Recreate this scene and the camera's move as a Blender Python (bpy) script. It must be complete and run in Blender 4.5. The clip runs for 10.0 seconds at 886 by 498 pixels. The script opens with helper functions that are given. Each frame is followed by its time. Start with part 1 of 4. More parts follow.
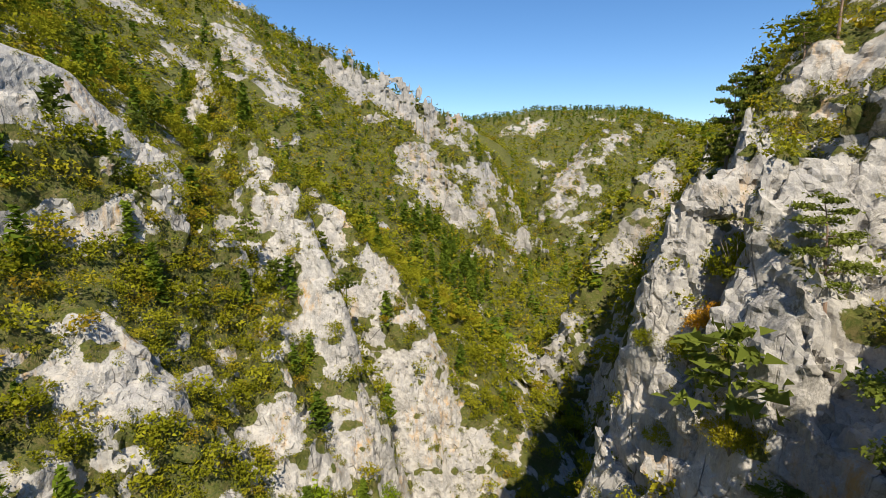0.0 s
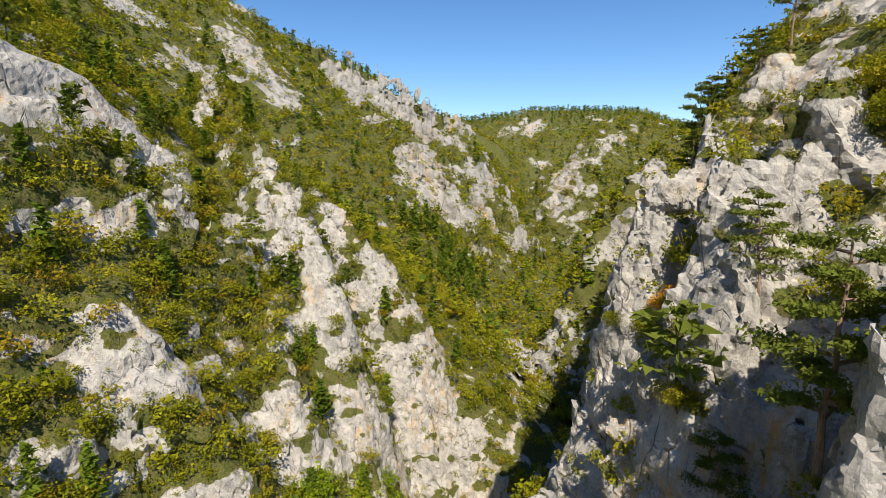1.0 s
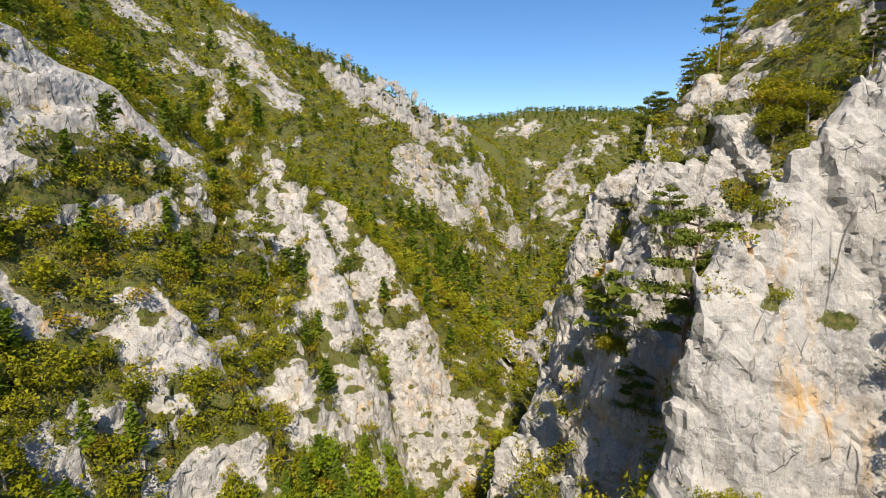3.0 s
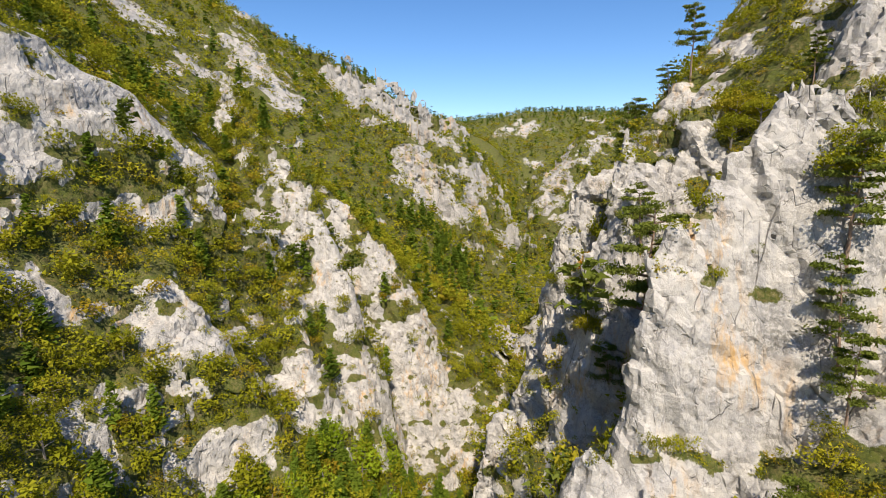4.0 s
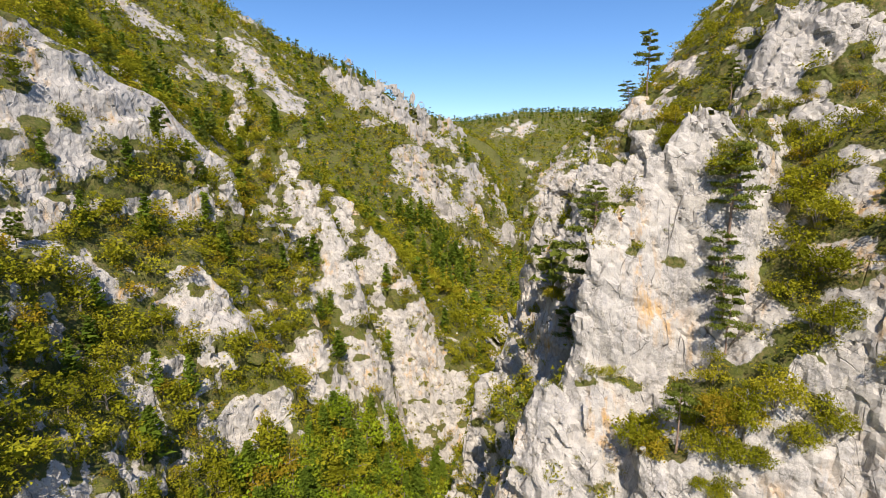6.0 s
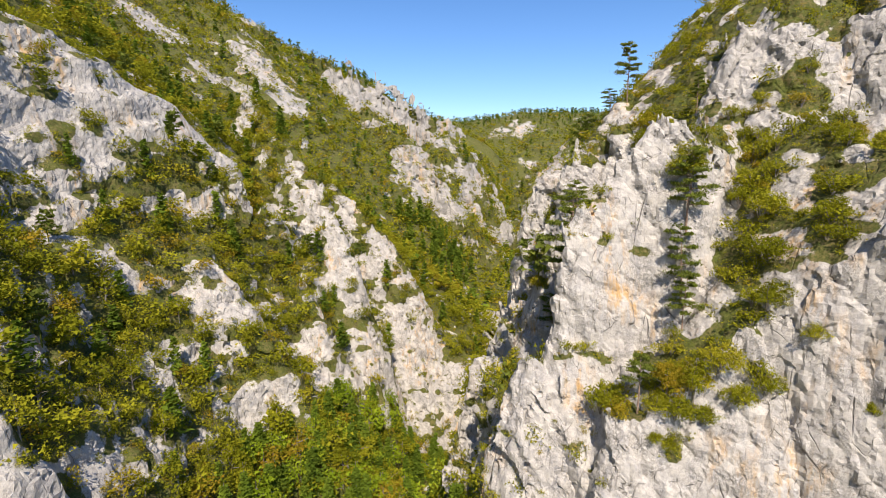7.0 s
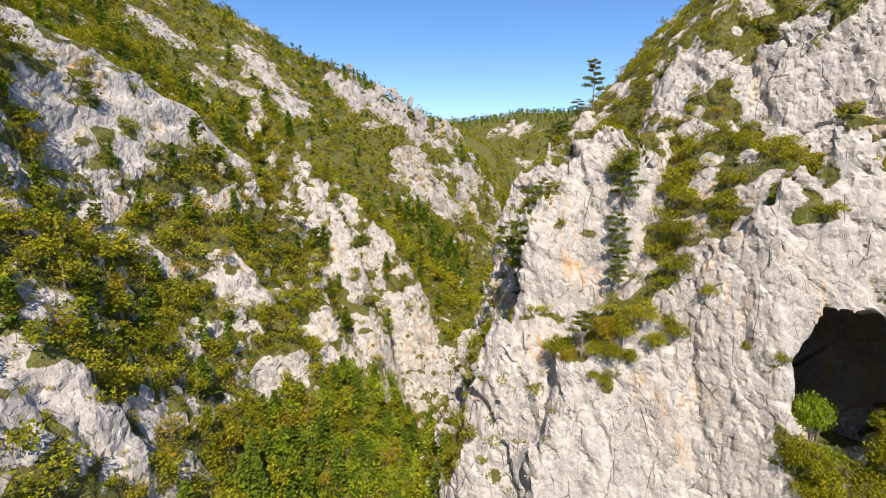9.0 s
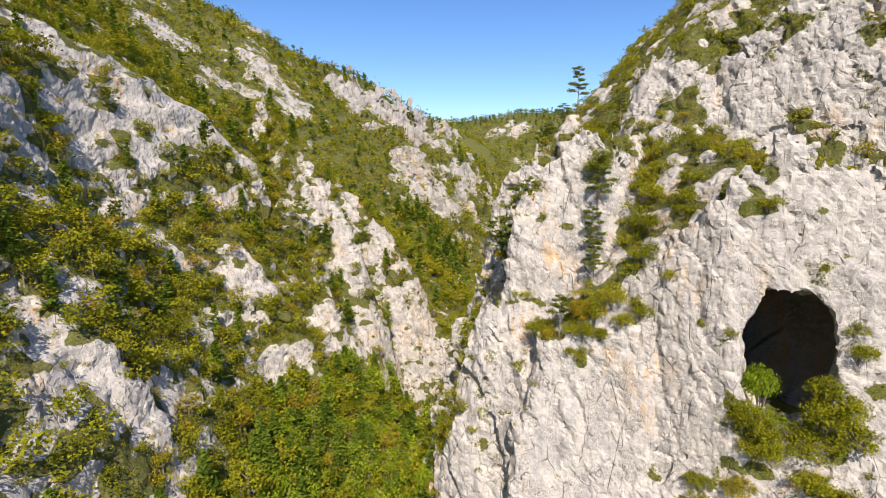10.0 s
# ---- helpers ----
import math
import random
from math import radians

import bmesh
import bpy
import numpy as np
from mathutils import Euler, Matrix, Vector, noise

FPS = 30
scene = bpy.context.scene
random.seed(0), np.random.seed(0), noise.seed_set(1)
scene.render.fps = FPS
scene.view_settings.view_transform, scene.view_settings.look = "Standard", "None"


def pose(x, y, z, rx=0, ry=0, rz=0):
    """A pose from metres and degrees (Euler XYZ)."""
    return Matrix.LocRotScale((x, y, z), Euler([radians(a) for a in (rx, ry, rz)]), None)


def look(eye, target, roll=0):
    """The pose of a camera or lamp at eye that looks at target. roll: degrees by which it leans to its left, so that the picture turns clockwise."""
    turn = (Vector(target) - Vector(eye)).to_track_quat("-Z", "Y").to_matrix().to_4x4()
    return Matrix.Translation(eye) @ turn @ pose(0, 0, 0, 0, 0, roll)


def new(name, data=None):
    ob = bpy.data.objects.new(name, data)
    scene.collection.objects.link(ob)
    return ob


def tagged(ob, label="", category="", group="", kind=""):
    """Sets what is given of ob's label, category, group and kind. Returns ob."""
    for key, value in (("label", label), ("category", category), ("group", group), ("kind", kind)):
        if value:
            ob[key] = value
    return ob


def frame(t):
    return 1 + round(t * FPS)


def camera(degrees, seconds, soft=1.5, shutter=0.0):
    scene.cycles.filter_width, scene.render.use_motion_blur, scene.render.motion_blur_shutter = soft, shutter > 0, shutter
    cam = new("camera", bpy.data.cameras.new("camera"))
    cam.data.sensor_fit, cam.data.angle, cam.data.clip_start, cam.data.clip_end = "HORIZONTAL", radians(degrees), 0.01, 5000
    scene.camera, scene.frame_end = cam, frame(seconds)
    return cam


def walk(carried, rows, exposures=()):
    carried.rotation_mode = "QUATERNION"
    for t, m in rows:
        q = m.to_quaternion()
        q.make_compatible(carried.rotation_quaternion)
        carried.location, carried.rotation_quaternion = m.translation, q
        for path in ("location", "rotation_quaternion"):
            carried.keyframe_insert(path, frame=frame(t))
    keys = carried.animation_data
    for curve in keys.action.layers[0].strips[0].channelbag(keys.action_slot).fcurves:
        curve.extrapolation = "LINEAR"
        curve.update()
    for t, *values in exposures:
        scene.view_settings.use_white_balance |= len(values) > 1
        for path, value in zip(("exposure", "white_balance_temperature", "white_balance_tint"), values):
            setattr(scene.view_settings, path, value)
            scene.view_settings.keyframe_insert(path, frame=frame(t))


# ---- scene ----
cam = camera(84.9, 10.0, soft=0.6)
METRES, EYE, TILT, LEAN, TURN = 70.0, 80.0, -9.3, 0.0, 0.0
ROWS = [
    (0.0, 0.0, 0.0, 0.0, 0.0, 0.0, -0.0),
    (0.5, 0.005, -0.0366, -0.0059, -0.05, -0.0, 0.04),
    (1.0, 0.0104, -0.0793, -0.0128, -0.11, 0.01, 0.07),
    (1.5, 0.0152, -0.1172, -0.0188, -0.18, 0.02, 0.09),
    (2.0, 0.0206, -0.1616, -0.026, -0.24, 0.02, 0.12),
    (2.5, 0.0241, -0.202, -0.0327, -0.3, 0.02, 0.13),
    (4.0, 0.0315, -0.3393, -0.0548, -0.43, -0.0, 0.2),
    (4.5, 0.0322, -0.3841, -0.0623, -0.5, -0.01, 0.18),
    (5.0, 0.0338, -0.4359, -0.0709, -0.54, -0.01, 0.19),
    (5.5, 0.0352, -0.4829, -0.0787, -0.6, -0.01, 0.19),
    (7.0, 0.0445, -0.6431, -0.1023, -0.66, -0.04, 0.23),
    (7.5, 0.0491, -0.6935, -0.1098, -0.68, -0.04, 0.26),
    (8.0, 0.0546, -0.7518, -0.1193, -0.69, -0.06, 0.27),
    (8.5, 0.0598, -0.8037, -0.1283, -0.71, -0.07, 0.28),
    (9.0, 0.0665, -0.8644, -0.1392, -0.71, -0.09, 0.31),
    (9.5, 0.0731, -0.9189, -0.1489, -0.7, -0.11, 0.33),
    (10.0, 0.0811, -0.9831, -0.1599, -0.72, -0.1, 0.36),
]
walk(cam, [(t, pose(0, 0, EYE, TILT, LEAN, TURN) @ pose(METRES * x, METRES * y, METRES * z, 90 + pitch, roll, yaw)) for t, x, y, z, yaw, pitch, roll in ROWS], exposures=[(0, 0.25, 6500, 10), (3, 0.31, 6500, 12), (7, 0.43, 6500, 16), (10, 0.45, 6500, 17)])

# ---- light ----
SUN_AZ, SUN_EL = 175.0, 48.5          # clockwise from +y, above the horizon
world = bpy.data.worlds.new("sky")
scene.world = world
world.use_nodes = True
wn = world.node_tree
sky = wn.nodes.new("ShaderNodeTexSky")
sky.sky_type, sky.sun_disc = "NISHITA", False
sky.sun_elevation, sky.sun_rotation = radians(SUN_EL), radians(SUN_AZ)
sky.altitude, sky.air_density, sky.dust_density, sky.ozone_density = 1200, 1.0, 0.2, 2.5
deep = wn.nodes.new("ShaderNodeHueSaturation")
deep.inputs["Hue"].default_value = 0.502
deep.inputs["Saturation"].default_value = 1.22
wn.links.new(sky.outputs[0], deep.inputs["Color"])
wn.links.new(deep.outputs[0], wn.nodes["Background"].inputs[0])
wn.nodes["Background"].inputs[1].default_value = 0.134
sun = new("sun", bpy.data.lights.new("sun", "SUN"))
sun.data.energy, sun.data.angle, sun.data.color = 5.4, radians(0.53), (1.0, 0.90, 0.73)
to_sun = Vector((math.sin(radians(SUN_AZ)) * math.cos(radians(SUN_EL)), math.cos(radians(SUN_AZ)) * math.cos(radians(SUN_EL)), math.sin(radians(SUN_EL))))
sun.matrix_world = look(to_sun * 300, (0, 0, 0))


# ---- materials ----
class Nodes:
    """A short way to write node materials."""

    def __init__(self, name):
        self.mat = bpy.data.materials.new(name)
        self.mat.use_nodes = True
        self.t = self.mat.node_tree
        self.out = self.t.nodes["Material Output"]
        self.bsdf = self.t.nodes["Principled BSDF"]

    def n(self, kind, **sets):
        node = self.t.nodes.new("ShaderNode" + kind)
        for key, value in sets.items():
            if key in node.inputs:
                self.put(node.inputs[key], value)
            else:
                setattr(node, key, value)
        return node

    def put(self, socket, value):
        if isinstance(value, bpy.types.NodeSocket):
            self.t.links.new(value, socket)
        elif isinstance(value, tuple) and len(value) == 3 and socket.type == "RGBA":
            socket.default_value = (*value, 1)
        else:
            socket.default_value = value

    def place(self, scale=(1, 1, 1)):
        g = self.n("NewGeometry")
        m = self.n("Mapping")
        self.put(m.inputs[0], g.outputs["Position"])
        m.inputs["Scale"].default_value = scale
        return m.outputs[0]

    def noise(self, scale, detail=4, rough=0.55, stretch=(1, 1, 1), distort=0.0):
        k = self.n("TexNoise", Scale=scale, Detail=detail, Roughness=rough, Distortion=distort)
        self.put(k.inputs["Vector"], self.place(stretch))
        return k.outputs[0]

    def voronoi(self, scale, stretch=(1, 1, 1), feature="DISTANCE_TO_EDGE", warp=0.0):
        k = self.n("TexVoronoi", feature=feature)
        k.inputs["Scale"].default_value = scale
        vec = self.place(stretch)
        if warp:
            w = self.n("TexNoise", Scale=scale * 1.3, Detail=4)
            self.put(w.inputs["Vector"], vec)
            mixed = self.n("VectorMath", operation="MULTIPLY_ADD")
            self.put(mixed.inputs[0], w.outputs["Color"])
            mixed.inputs[1].default_value = (warp,) * 3
            self.put(mixed.inputs[2], vec)
            vec = mixed.outputs[0]
        self.put(k.inputs["Vector"], vec)
        return k.outputs[0]

    def ramp(self, fac, *stops):
        r = self.n("ValToRGB")
        while len(r.color_ramp.elements) < len(stops):
            r.color_ramp.elements.new(0.5)
        for e, (pos, col) in zip(r.color_ramp.elements, stops):
            e.position = pos
            e.color = (*col, 1) if isinstance(col, tuple) else (col, col, col, 1)
        self.put(r.inputs[0], fac)
        return r.outputs[0]

    def mix(self, fac, a, b, blend="MIX"):
        m = self.n("Mix", data_type="RGBA", blend_type=blend)
        self.put(m.inputs[0], fac)
        self.put(m.inputs[6], a)
        self.put(m.inputs[7], b)
        return m.outputs[2]

    def math(self, op, a, b=0.0, c=0.0):
        m = self.n("Math", operation=op)
        for socket, value in zip(m.inputs, (a, b, c)):
            self.put(socket, value)
        return m.outputs[0]

    def attr(self, name):
        return self.n("Attribute", attribute_name=name).outputs["Fac"]


def rock_material(name, grain, tone=1.0, cracks=0.8, speckle=1.3):
    """Weathered limestone: pale grey with warm stains, dark streaks and fissures; earth and herbs where the attribute soil is high."""
    k = Nodes(name)
    c = tuple(v * tone for v in (0.475, 0.448, 0.408))
    base = k.mix(k.ramp(k.noise(0.35 * grain, 6, 0.65), (0.42, 0.0), (0.56, 1.0)), tuple(v * tone for v in (0.33, 0.318, 0.305)), c)
    base = k.mix(k.ramp(k.noise(2.6 * grain, 7, 0.75), (0.40, 0.0), (0.60, 1.0)), base, tuple(v * tone for v in (0.555, 0.525, 0.48)))
    grime = k.ramp(k.noise(1.3 * grain, 9, 0.8), (0.50, 0.0), (0.64, 1.0))
    base = k.mix(k.math("MULTIPLY", grime, 0.55), base, tuple(v * tone for v in (0.225, 0.215, 0.205)))
    # grey water streaks down the face
    streak = k.ramp(k.noise(0.55 * grain, 8, 0.75, (1, 1, 0.16)), (0.5, 0.0), (0.64, 1.0))
    base = k.mix(k.math("MULTIPLY", streak, 0.5), base, (0.22, 0.222, 0.235))
    # ochre stains in patches that run downwards
    ochre = k.math("MULTIPLY", k.ramp(k.noise(0.09 * grain, 4, 0.6, (1, 1, 0.4)), (0.52, 0.0), (0.62, 1.0)), k.ramp(k.noise(0.8 * grain, 5, 0.7, (1, 1, 0.22)), (0.48, 0.0), (0.64, 1.0)))
    base = k.mix(k.math("MULTIPLY", ochre, 0.9), base, (0.52, 0.32, 0.12))
    # lichen freckles
    freckle = k.ramp(k.noise(9.0 * grain, 3, 0.8), (0.62, 0.0), (0.7, 1.0))
    base = k.mix(k.math("MULTIPLY", freckle, 0.5), base, (0.16, 0.155, 0.14))
    # zones of small dark blots: tiny shadows of rough rock put into the colour
    shade_blot = k.math("MULTIPLY", k.ramp(k.noise(0.28 * grain, 5, 0.65), (0.47, 0.0), (0.60, 1.0)), k.ramp(k.noise(5.0 * grain, 6, 0.75, (1, 1, 0.8)), (0.44, 0.0), (0.56, 1.0)))
    base = k.mix(k.math("MULTIPLY", shade_blot, 0.62), base, (0.165, 0.158, 0.142))
    pit = k.ramp(k.noise(2.2 * grain, 8, 0.8, (1, 1, 0.7)), (0.60, 0.0), (0.66, 1.0))
    base = k.mix(k.math("MULTIPLY", pit, 0.5), base, (0.20, 0.19, 0.17))
    # fissures: long steep joints and a finer net that shows in places
    joint1 = k.ramp(k.voronoi(0.22 * grain, (1, 1, 0.28), warp=0.22), (0.0, 1.0), (0.016, 0.0))
    joint2 = k.ramp(k.voronoi(0.7 * grain, (1, 1, 0.42), warp=0.25), (0.0, 1.0), (0.03, 0.0))
    joint3 = k.ramp(k.voronoi(1.9 * grain, (1, 1, 0.6), warp=0.3), (0.0, 1.0), (0.05, 0.0))
    crack = k.math("MULTIPLY", joint1, k.ramp(k.noise(0.3 * grain, 3, 0.6), (0.47, 0.0), (0.60, 1.0)))
    crack = k.math("MAXIMUM", crack, k.math("MULTIPLY", joint2, k.ramp(k.noise(0.45 * grain, 4, 0.6), (0.52, 0.0), (0.66, cracks))))
    crack = k.math("MAXIMUM", crack, k.math("MULTIPLY", joint3, k.ramp(k.noise(0.6 * grain, 4, 0.6), (0.56, 0.0), (0.68, 0.7 * cracks))))
    base = k.mix(k.math("MULTIPLY", crack, 0.82), base, (0.085, 0.078, 0.068))
    # earth, dry grass and low herbs
    earth = k.mix(k.ramp(k.noise(0.5, 5, 0.7), (0.4, 0.0), (0.6, 1.0)), (0.095, 0.108, 0.018), (0.155, 0.128, 0.05))
    earth = k.mix(k.ramp(k.noise(2.5, 6, 0.75), (0.44, 0.0), (0.58, 1.0)), earth, (0.065, 0.08, 0.016))
    earth = k.mix(k.ramp(k.noise(1.4, 7, 0.8), (0.60, 0.0), (0.68, 1.0)), earth, (0.30, 0.275, 0.23))
    edge = k.math("ADD", k.attr("soil"), k.math("MULTIPLY", k.math("SUBTRACT", k.noise(0.9 * grain, 8, 0.78), 0.5), speckle))
    cover = k.ramp(edge, (0.44, 0.0), (0.56, 1.0))
    k.put(k.bsdf.inputs["Base Color"], k.mix(cover, base, earth))
    k.bsdf.inputs["Roughness"].default_value = 0.92
    k.bsdf.inputs["Specular IOR Level"].default_value = 0.25
    height = k.math("ADD", k.math("MULTIPLY", k.noise(0.7 * grain, 9, 0.62, (1, 1, 0.5)), 0.40), k.math("MULTIPLY", crack, -0.34))
    height = k.math("ADD", height, k.math("MULTIPLY", k.noise(3.6 * grain, 9, 0.72, (1, 1, 0.7)), 0.34))
    height = k.math("ADD", height, k.math("MULTIPLY", k.voronoi(0.5 * grain, (1, 1, 0.3), "F1", 0.25), 0.12))
    bump = k.n("Bump", Strength=0.85, Distance=0.5 / grain)
    k.put(bump.inputs["Height"], height)
    k.put(k.bsdf.inputs["Normal"], bump.outputs[0])
    return k.mat


def leaf_material(name, dark, mid, light, autumn=(0.30, 0.13, 0.02), turned=0.9):
    """Foliage: each plant has its own tint; some plants have turned; light passes through the leaves."""
    k = Nodes(name)
    rnd = k.n("ObjectInfo").outputs["Random"]
    tint = k.math("FRACT", k.math("ADD", rnd, k.attr("tint")))
    col = k.ramp(tint, (0.0, dark), (0.5, mid), (0.82, light), (turned, autumn))
    leaf = k.n("NewGeometry").outputs["Random Per Island"]
    col = k.mix(k.math("MULTIPLY", leaf, 0.55), col, light)
    col = k.mix(k.ramp(k.noise(0.6, 3), (0.35, 0.0), (0.7, 0.5)), col, dark)
    diff = k.n("BsdfDiffuse", Color=col)
    trans = k.n("BsdfTranslucent", Color=k.mix(0.4, col, light))
    both = k.n("MixShader")
    both.inputs[0].default_value = 0.3
    k.put(both.inputs[1], diff.outputs[0])
    k.put(both.inputs[2], trans.outputs[0])
    k.put(k.out.inputs["Surface"], both.outputs[0])
    return k.mat


def bark_material(name, a, b):
    k = Nodes(name)
    col = k.mix(k.ramp(k.noise(6, 5, 0.7, (1, 1, 0.25)), (0.38, 0.0), (0.62, 1.0)), a, b)
    k.put(k.bsdf.inputs["Base Color"], col)
    k.bsdf.inputs["Roughness"].default_value = 0.95
    bump = k.n("Bump", Strength=0.8, Distance=0.05)
    k.put(bump.inputs["Height"], k.noise(9, 5, 0.7, (1, 1, 0.2)))
    k.put(k.bsdf.inputs["Normal"], bump.outputs[0])
    return k.mat


ROCK = rock_material("limestone", 1.0, speckle=1.5)
ROCK_FAR = rock_material("limestone_far", 0.3, 0.86, 0.25, 2.0)
LEAF = leaf_material("broad_leaves", (0.11, 0.126, 0.008), (0.222, 0.228, 0.012), (0.365, 0.35, 0.024), (0.33, 0.20, 0.02), 0.96)
LEAF_FRESH = leaf_material("fresh_leaves", (0.13, 0.205, 0.010), (0.24, 0.315, 0.016), (0.35, 0.42, 0.03), (0.32, 0.35, 0.03))
LEAF_GOLD = leaf_material("autumn_leaves", (0.36, 0.14, 0.018), (0.50, 0.25, 0.025), (0.60, 0.38, 0.04), (0.42, 0.16, 0.02))
NEEDLE = leaf_material("pine_needles", (0.075, 0.105, 0.018), (0.12, 0.155, 0.024), (0.20, 0.225, 0.04), (0.15, 0.185, 0.03))
SPRUCE_NEEDLE = leaf_material("spruce_needles", (0.068, 0.112, 0.014), (0.115, 0.172, 0.018), (0.19, 0.25, 0.026), (0.14, 0.195, 0.02))
PINE_BARK = bark_material("pine_bark", (0.19, 0.12, 0.085), (0.33, 0.24, 0.18))
GREY_BARK = bark_material("grey_bark", (0.14, 0.12, 0.10), (0.28, 0.25, 0.21))


# ---- lattice noise for the relief ----
def hash3(i, j, k, seed):
    h = i.astype(np.uint32) * np.uint32(374761393) + j.astype(np.uint32) * np.uint32(668265263) + k.astype(np.uint32) * np.uint32(2246822519) + np.uint32((seed * 1274126177) & 0xFFFFFFFF)
    h = (h ^ (h >> np.uint32(13))) * np.uint32(1274126177)
    return ((h ^ (h >> np.uint32(16))) & np.uint32(0xFFFF)).astype(np.float32) * np.float32(1 / 65535)


def value_noise(x, y, z, seed=0):
    """Smooth lattice noise from -1 to 1."""
    i, j, k = np.floor(x).astype(np.int32), np.floor(y).astype(np.int32), np.floor(z).astype(np.int32)
    u, v, w = (x - i).astype(np.float32), (y - j).astype(np.float32), (z - k).astype(np.float32)
    u, v, w = u * u * (3 - 2 * u), v * v * (3 - 2 * v), w * w * (3 - 2 * w)
    total = 0
    for a in (0, 1):
        for b in (0, 1):
            for c in (0, 1):
                weight = (u if a else 1 - u) * (v if b else 1 - v) * (w if c else 1 - w)
                total = total + weight * hash3(i + a, j + b, k + c, seed)
    return total * 2 - 1


def fbm(x, y, z, octaves=3, seed=0):
    total, amp = 0, 0.55
    for o in range(octaves):
        total = total + amp * value_noise(x, y, z, seed + o)
        x, y, z, amp = x * 2.03 + 17.1, y * 2.03 + 5.3, z * 2.03 + 9.7, amp * 0.5
    return total


def blocks(x, y, z, seed=0):
    """Irregular blocks: the distance to the joints between them, and a random number for each block."""
    i, j, k = np.floor(x - 0.5).astype(np.int32), np.floor(y - 0.5).astype(np.int32), np.floor(z - 0.5).astype(np.int32)
    best = np.full(x.shape, 9.0, np.float32)
    second = np.full(x.shape, 9.0, np.float32)
    number = np.zeros(x.shape, np.float32)
    for a in (0, 1):
        for b in (0, 1):
            for c in (0, 1):
                p, q, r = i + a, j + b, k + c
                n = hash3(p, q, r, seed)
                d = (p + 0.15 + 0.7 * n - x) ** 2 + (q + 0.15 + 0.7 * hash3(p, q, r, seed + 1) - y) ** 2 + (r + 0.15 + 0.7 * (n * 7.3 % 1) - z) ** 2
                d = np.sqrt(d).astype(np.float32)
                second = np.minimum(second, np.maximum(best, d))
                number = np.where(d < best, n * 13.7 % 1, number)
                best = np.minimum(best, d)
    return second - best, number


# ---- the form of the land ----
def ridge(x, y, line, left, right, round_top=1.0):
    """Height of a ridge along a crest line of (x, y, z); left and right: the slopes on its two sides."""
    best = np.full(np.shape(x), 1e9)
    height = np.full(np.shape(x), -1e3)
    for (x0, y0, z0), (x1, y1, z1) in zip(line, line[1:]):
        dx, dy = x1 - x0, y1 - y0
        t = np.clip(((x - x0) * dx + (y - y0) * dy) / (dx * dx + dy * dy), 0, 1)
        px, py = x - x0 - t * dx, y - y0 - t * dy
        d = np.hypot(px, py)
        side = np.where(dx * py - dy * px > 0, left, right)
        h = z0 + t * (z1 - z0) - side * (np.sqrt(d * d + round_top ** 2) - round_top)
        height = np.maximum(height, h)
    return height


def smooth_min(a, b, k):
    h = np.clip(0.5 + 0.5 * (b - a) / k, 0, 1)
    return b + (a - b) * h - k * h * (1 - h)


def smooth_max(a, b, k):
    return -smooth_min(-a, -b, k)


AXIS_Y = (-400, -70, 0, 60, 140, 190, 300, 450, 800, 1200)
AXIS_X = (-20, -6, -5, 0, 16, 48, 70, 98, 150, 190)
AXIS_Z = (-30, -24, -21, -18, -14, -9, -5, -2, 60, 120)

LEFT_CREST = [(-330, -600, 350), (-345, 40, 350), (-372, 170, 285), (-292, 350, 277), (-192, 392, 222), (-146, 412, 192), (-150, 549, 206), (-113, 738, 222), (-55, 732, 180), (-2, 720, 152), (25, 700, 110)]
RIGHT_CREST = [(170, -600, 190), (142, -100, 190), (140, 40, 185), (175, 75, 165), (260, 160, 125), (300, 300, 110), (330, 500, 120), (430, 800, 150)]
FAR_CREST = [(-900, 1300, 260), (-250, 1080, 180), (117, 960, 180), (204, 993, 199), (385, 1010, 198), (480, 1000, 170), (700, 1000, 150), (1500, 1200, 260)]
ROCK_B = [(-60, 400, 135), (-21, 368, 102), (-6, 380, 98), (12, 400, 112), (30, 412, 95), (41, 408, 60), (60, 410, 18)]
ROCK_B2 = [(-30, 560, 150), (12, 527, 124), (38, 500, 80)]
SPUR_S = [(-70, 150, 109), (-46, 125, 88), (-37, 119, 76), (-28, 110, 60), (-24, 106, 51), (-20, 101, 37), (-17.5, 99, 26), (-16, 98, 0)]
SPUR_S2 = [(-36, 133, 76), (-17.4, 131, 59), (-13, 128, 48), (-8.3, 126, 35), (-3, 131, 24), (4.5, 138, 13), (9.7, 152, -9), (12, 160, -25)]
SPUR_S3 = [(-11, 126, 38), (-6, 118, 19), (-3, 114, 4), (3, 108, -14), (6, 104, -26)]
SPUR_RIB = [(-40, 108, 56), (-33, 90, 41), (-30, 82, 27), (-28, 77, 8)]
WOOD_RIB = [(-62, 192, 82), (-33, 162, 60), (-14, 172, 34), (1, 178, 16), (12, 190, 6), (22, 204, -10)]
SLAB = [(-116, 30, 143), (-88, 58, 115), (-80, 74, 108), (-75, 86.5, 102), (-71.5, 95, 99.5), (-65, 102, 87), (-61.5, 113, 81.5), (-56, 120, 67)]
BLOCK_L = [(-66, 74, 66), (-54, 71, 59), (-46, 68, 40), (-38, 64, 20)]
BLOCK_N = [(-60, 3, 63), (-52, 6, 56), (-47.5, 9, 46), (-44, 12, 30)]
KNOB = [(20, 188, 13), (27, 186, 13), (40, 186, 6), (46, 188, -6)]
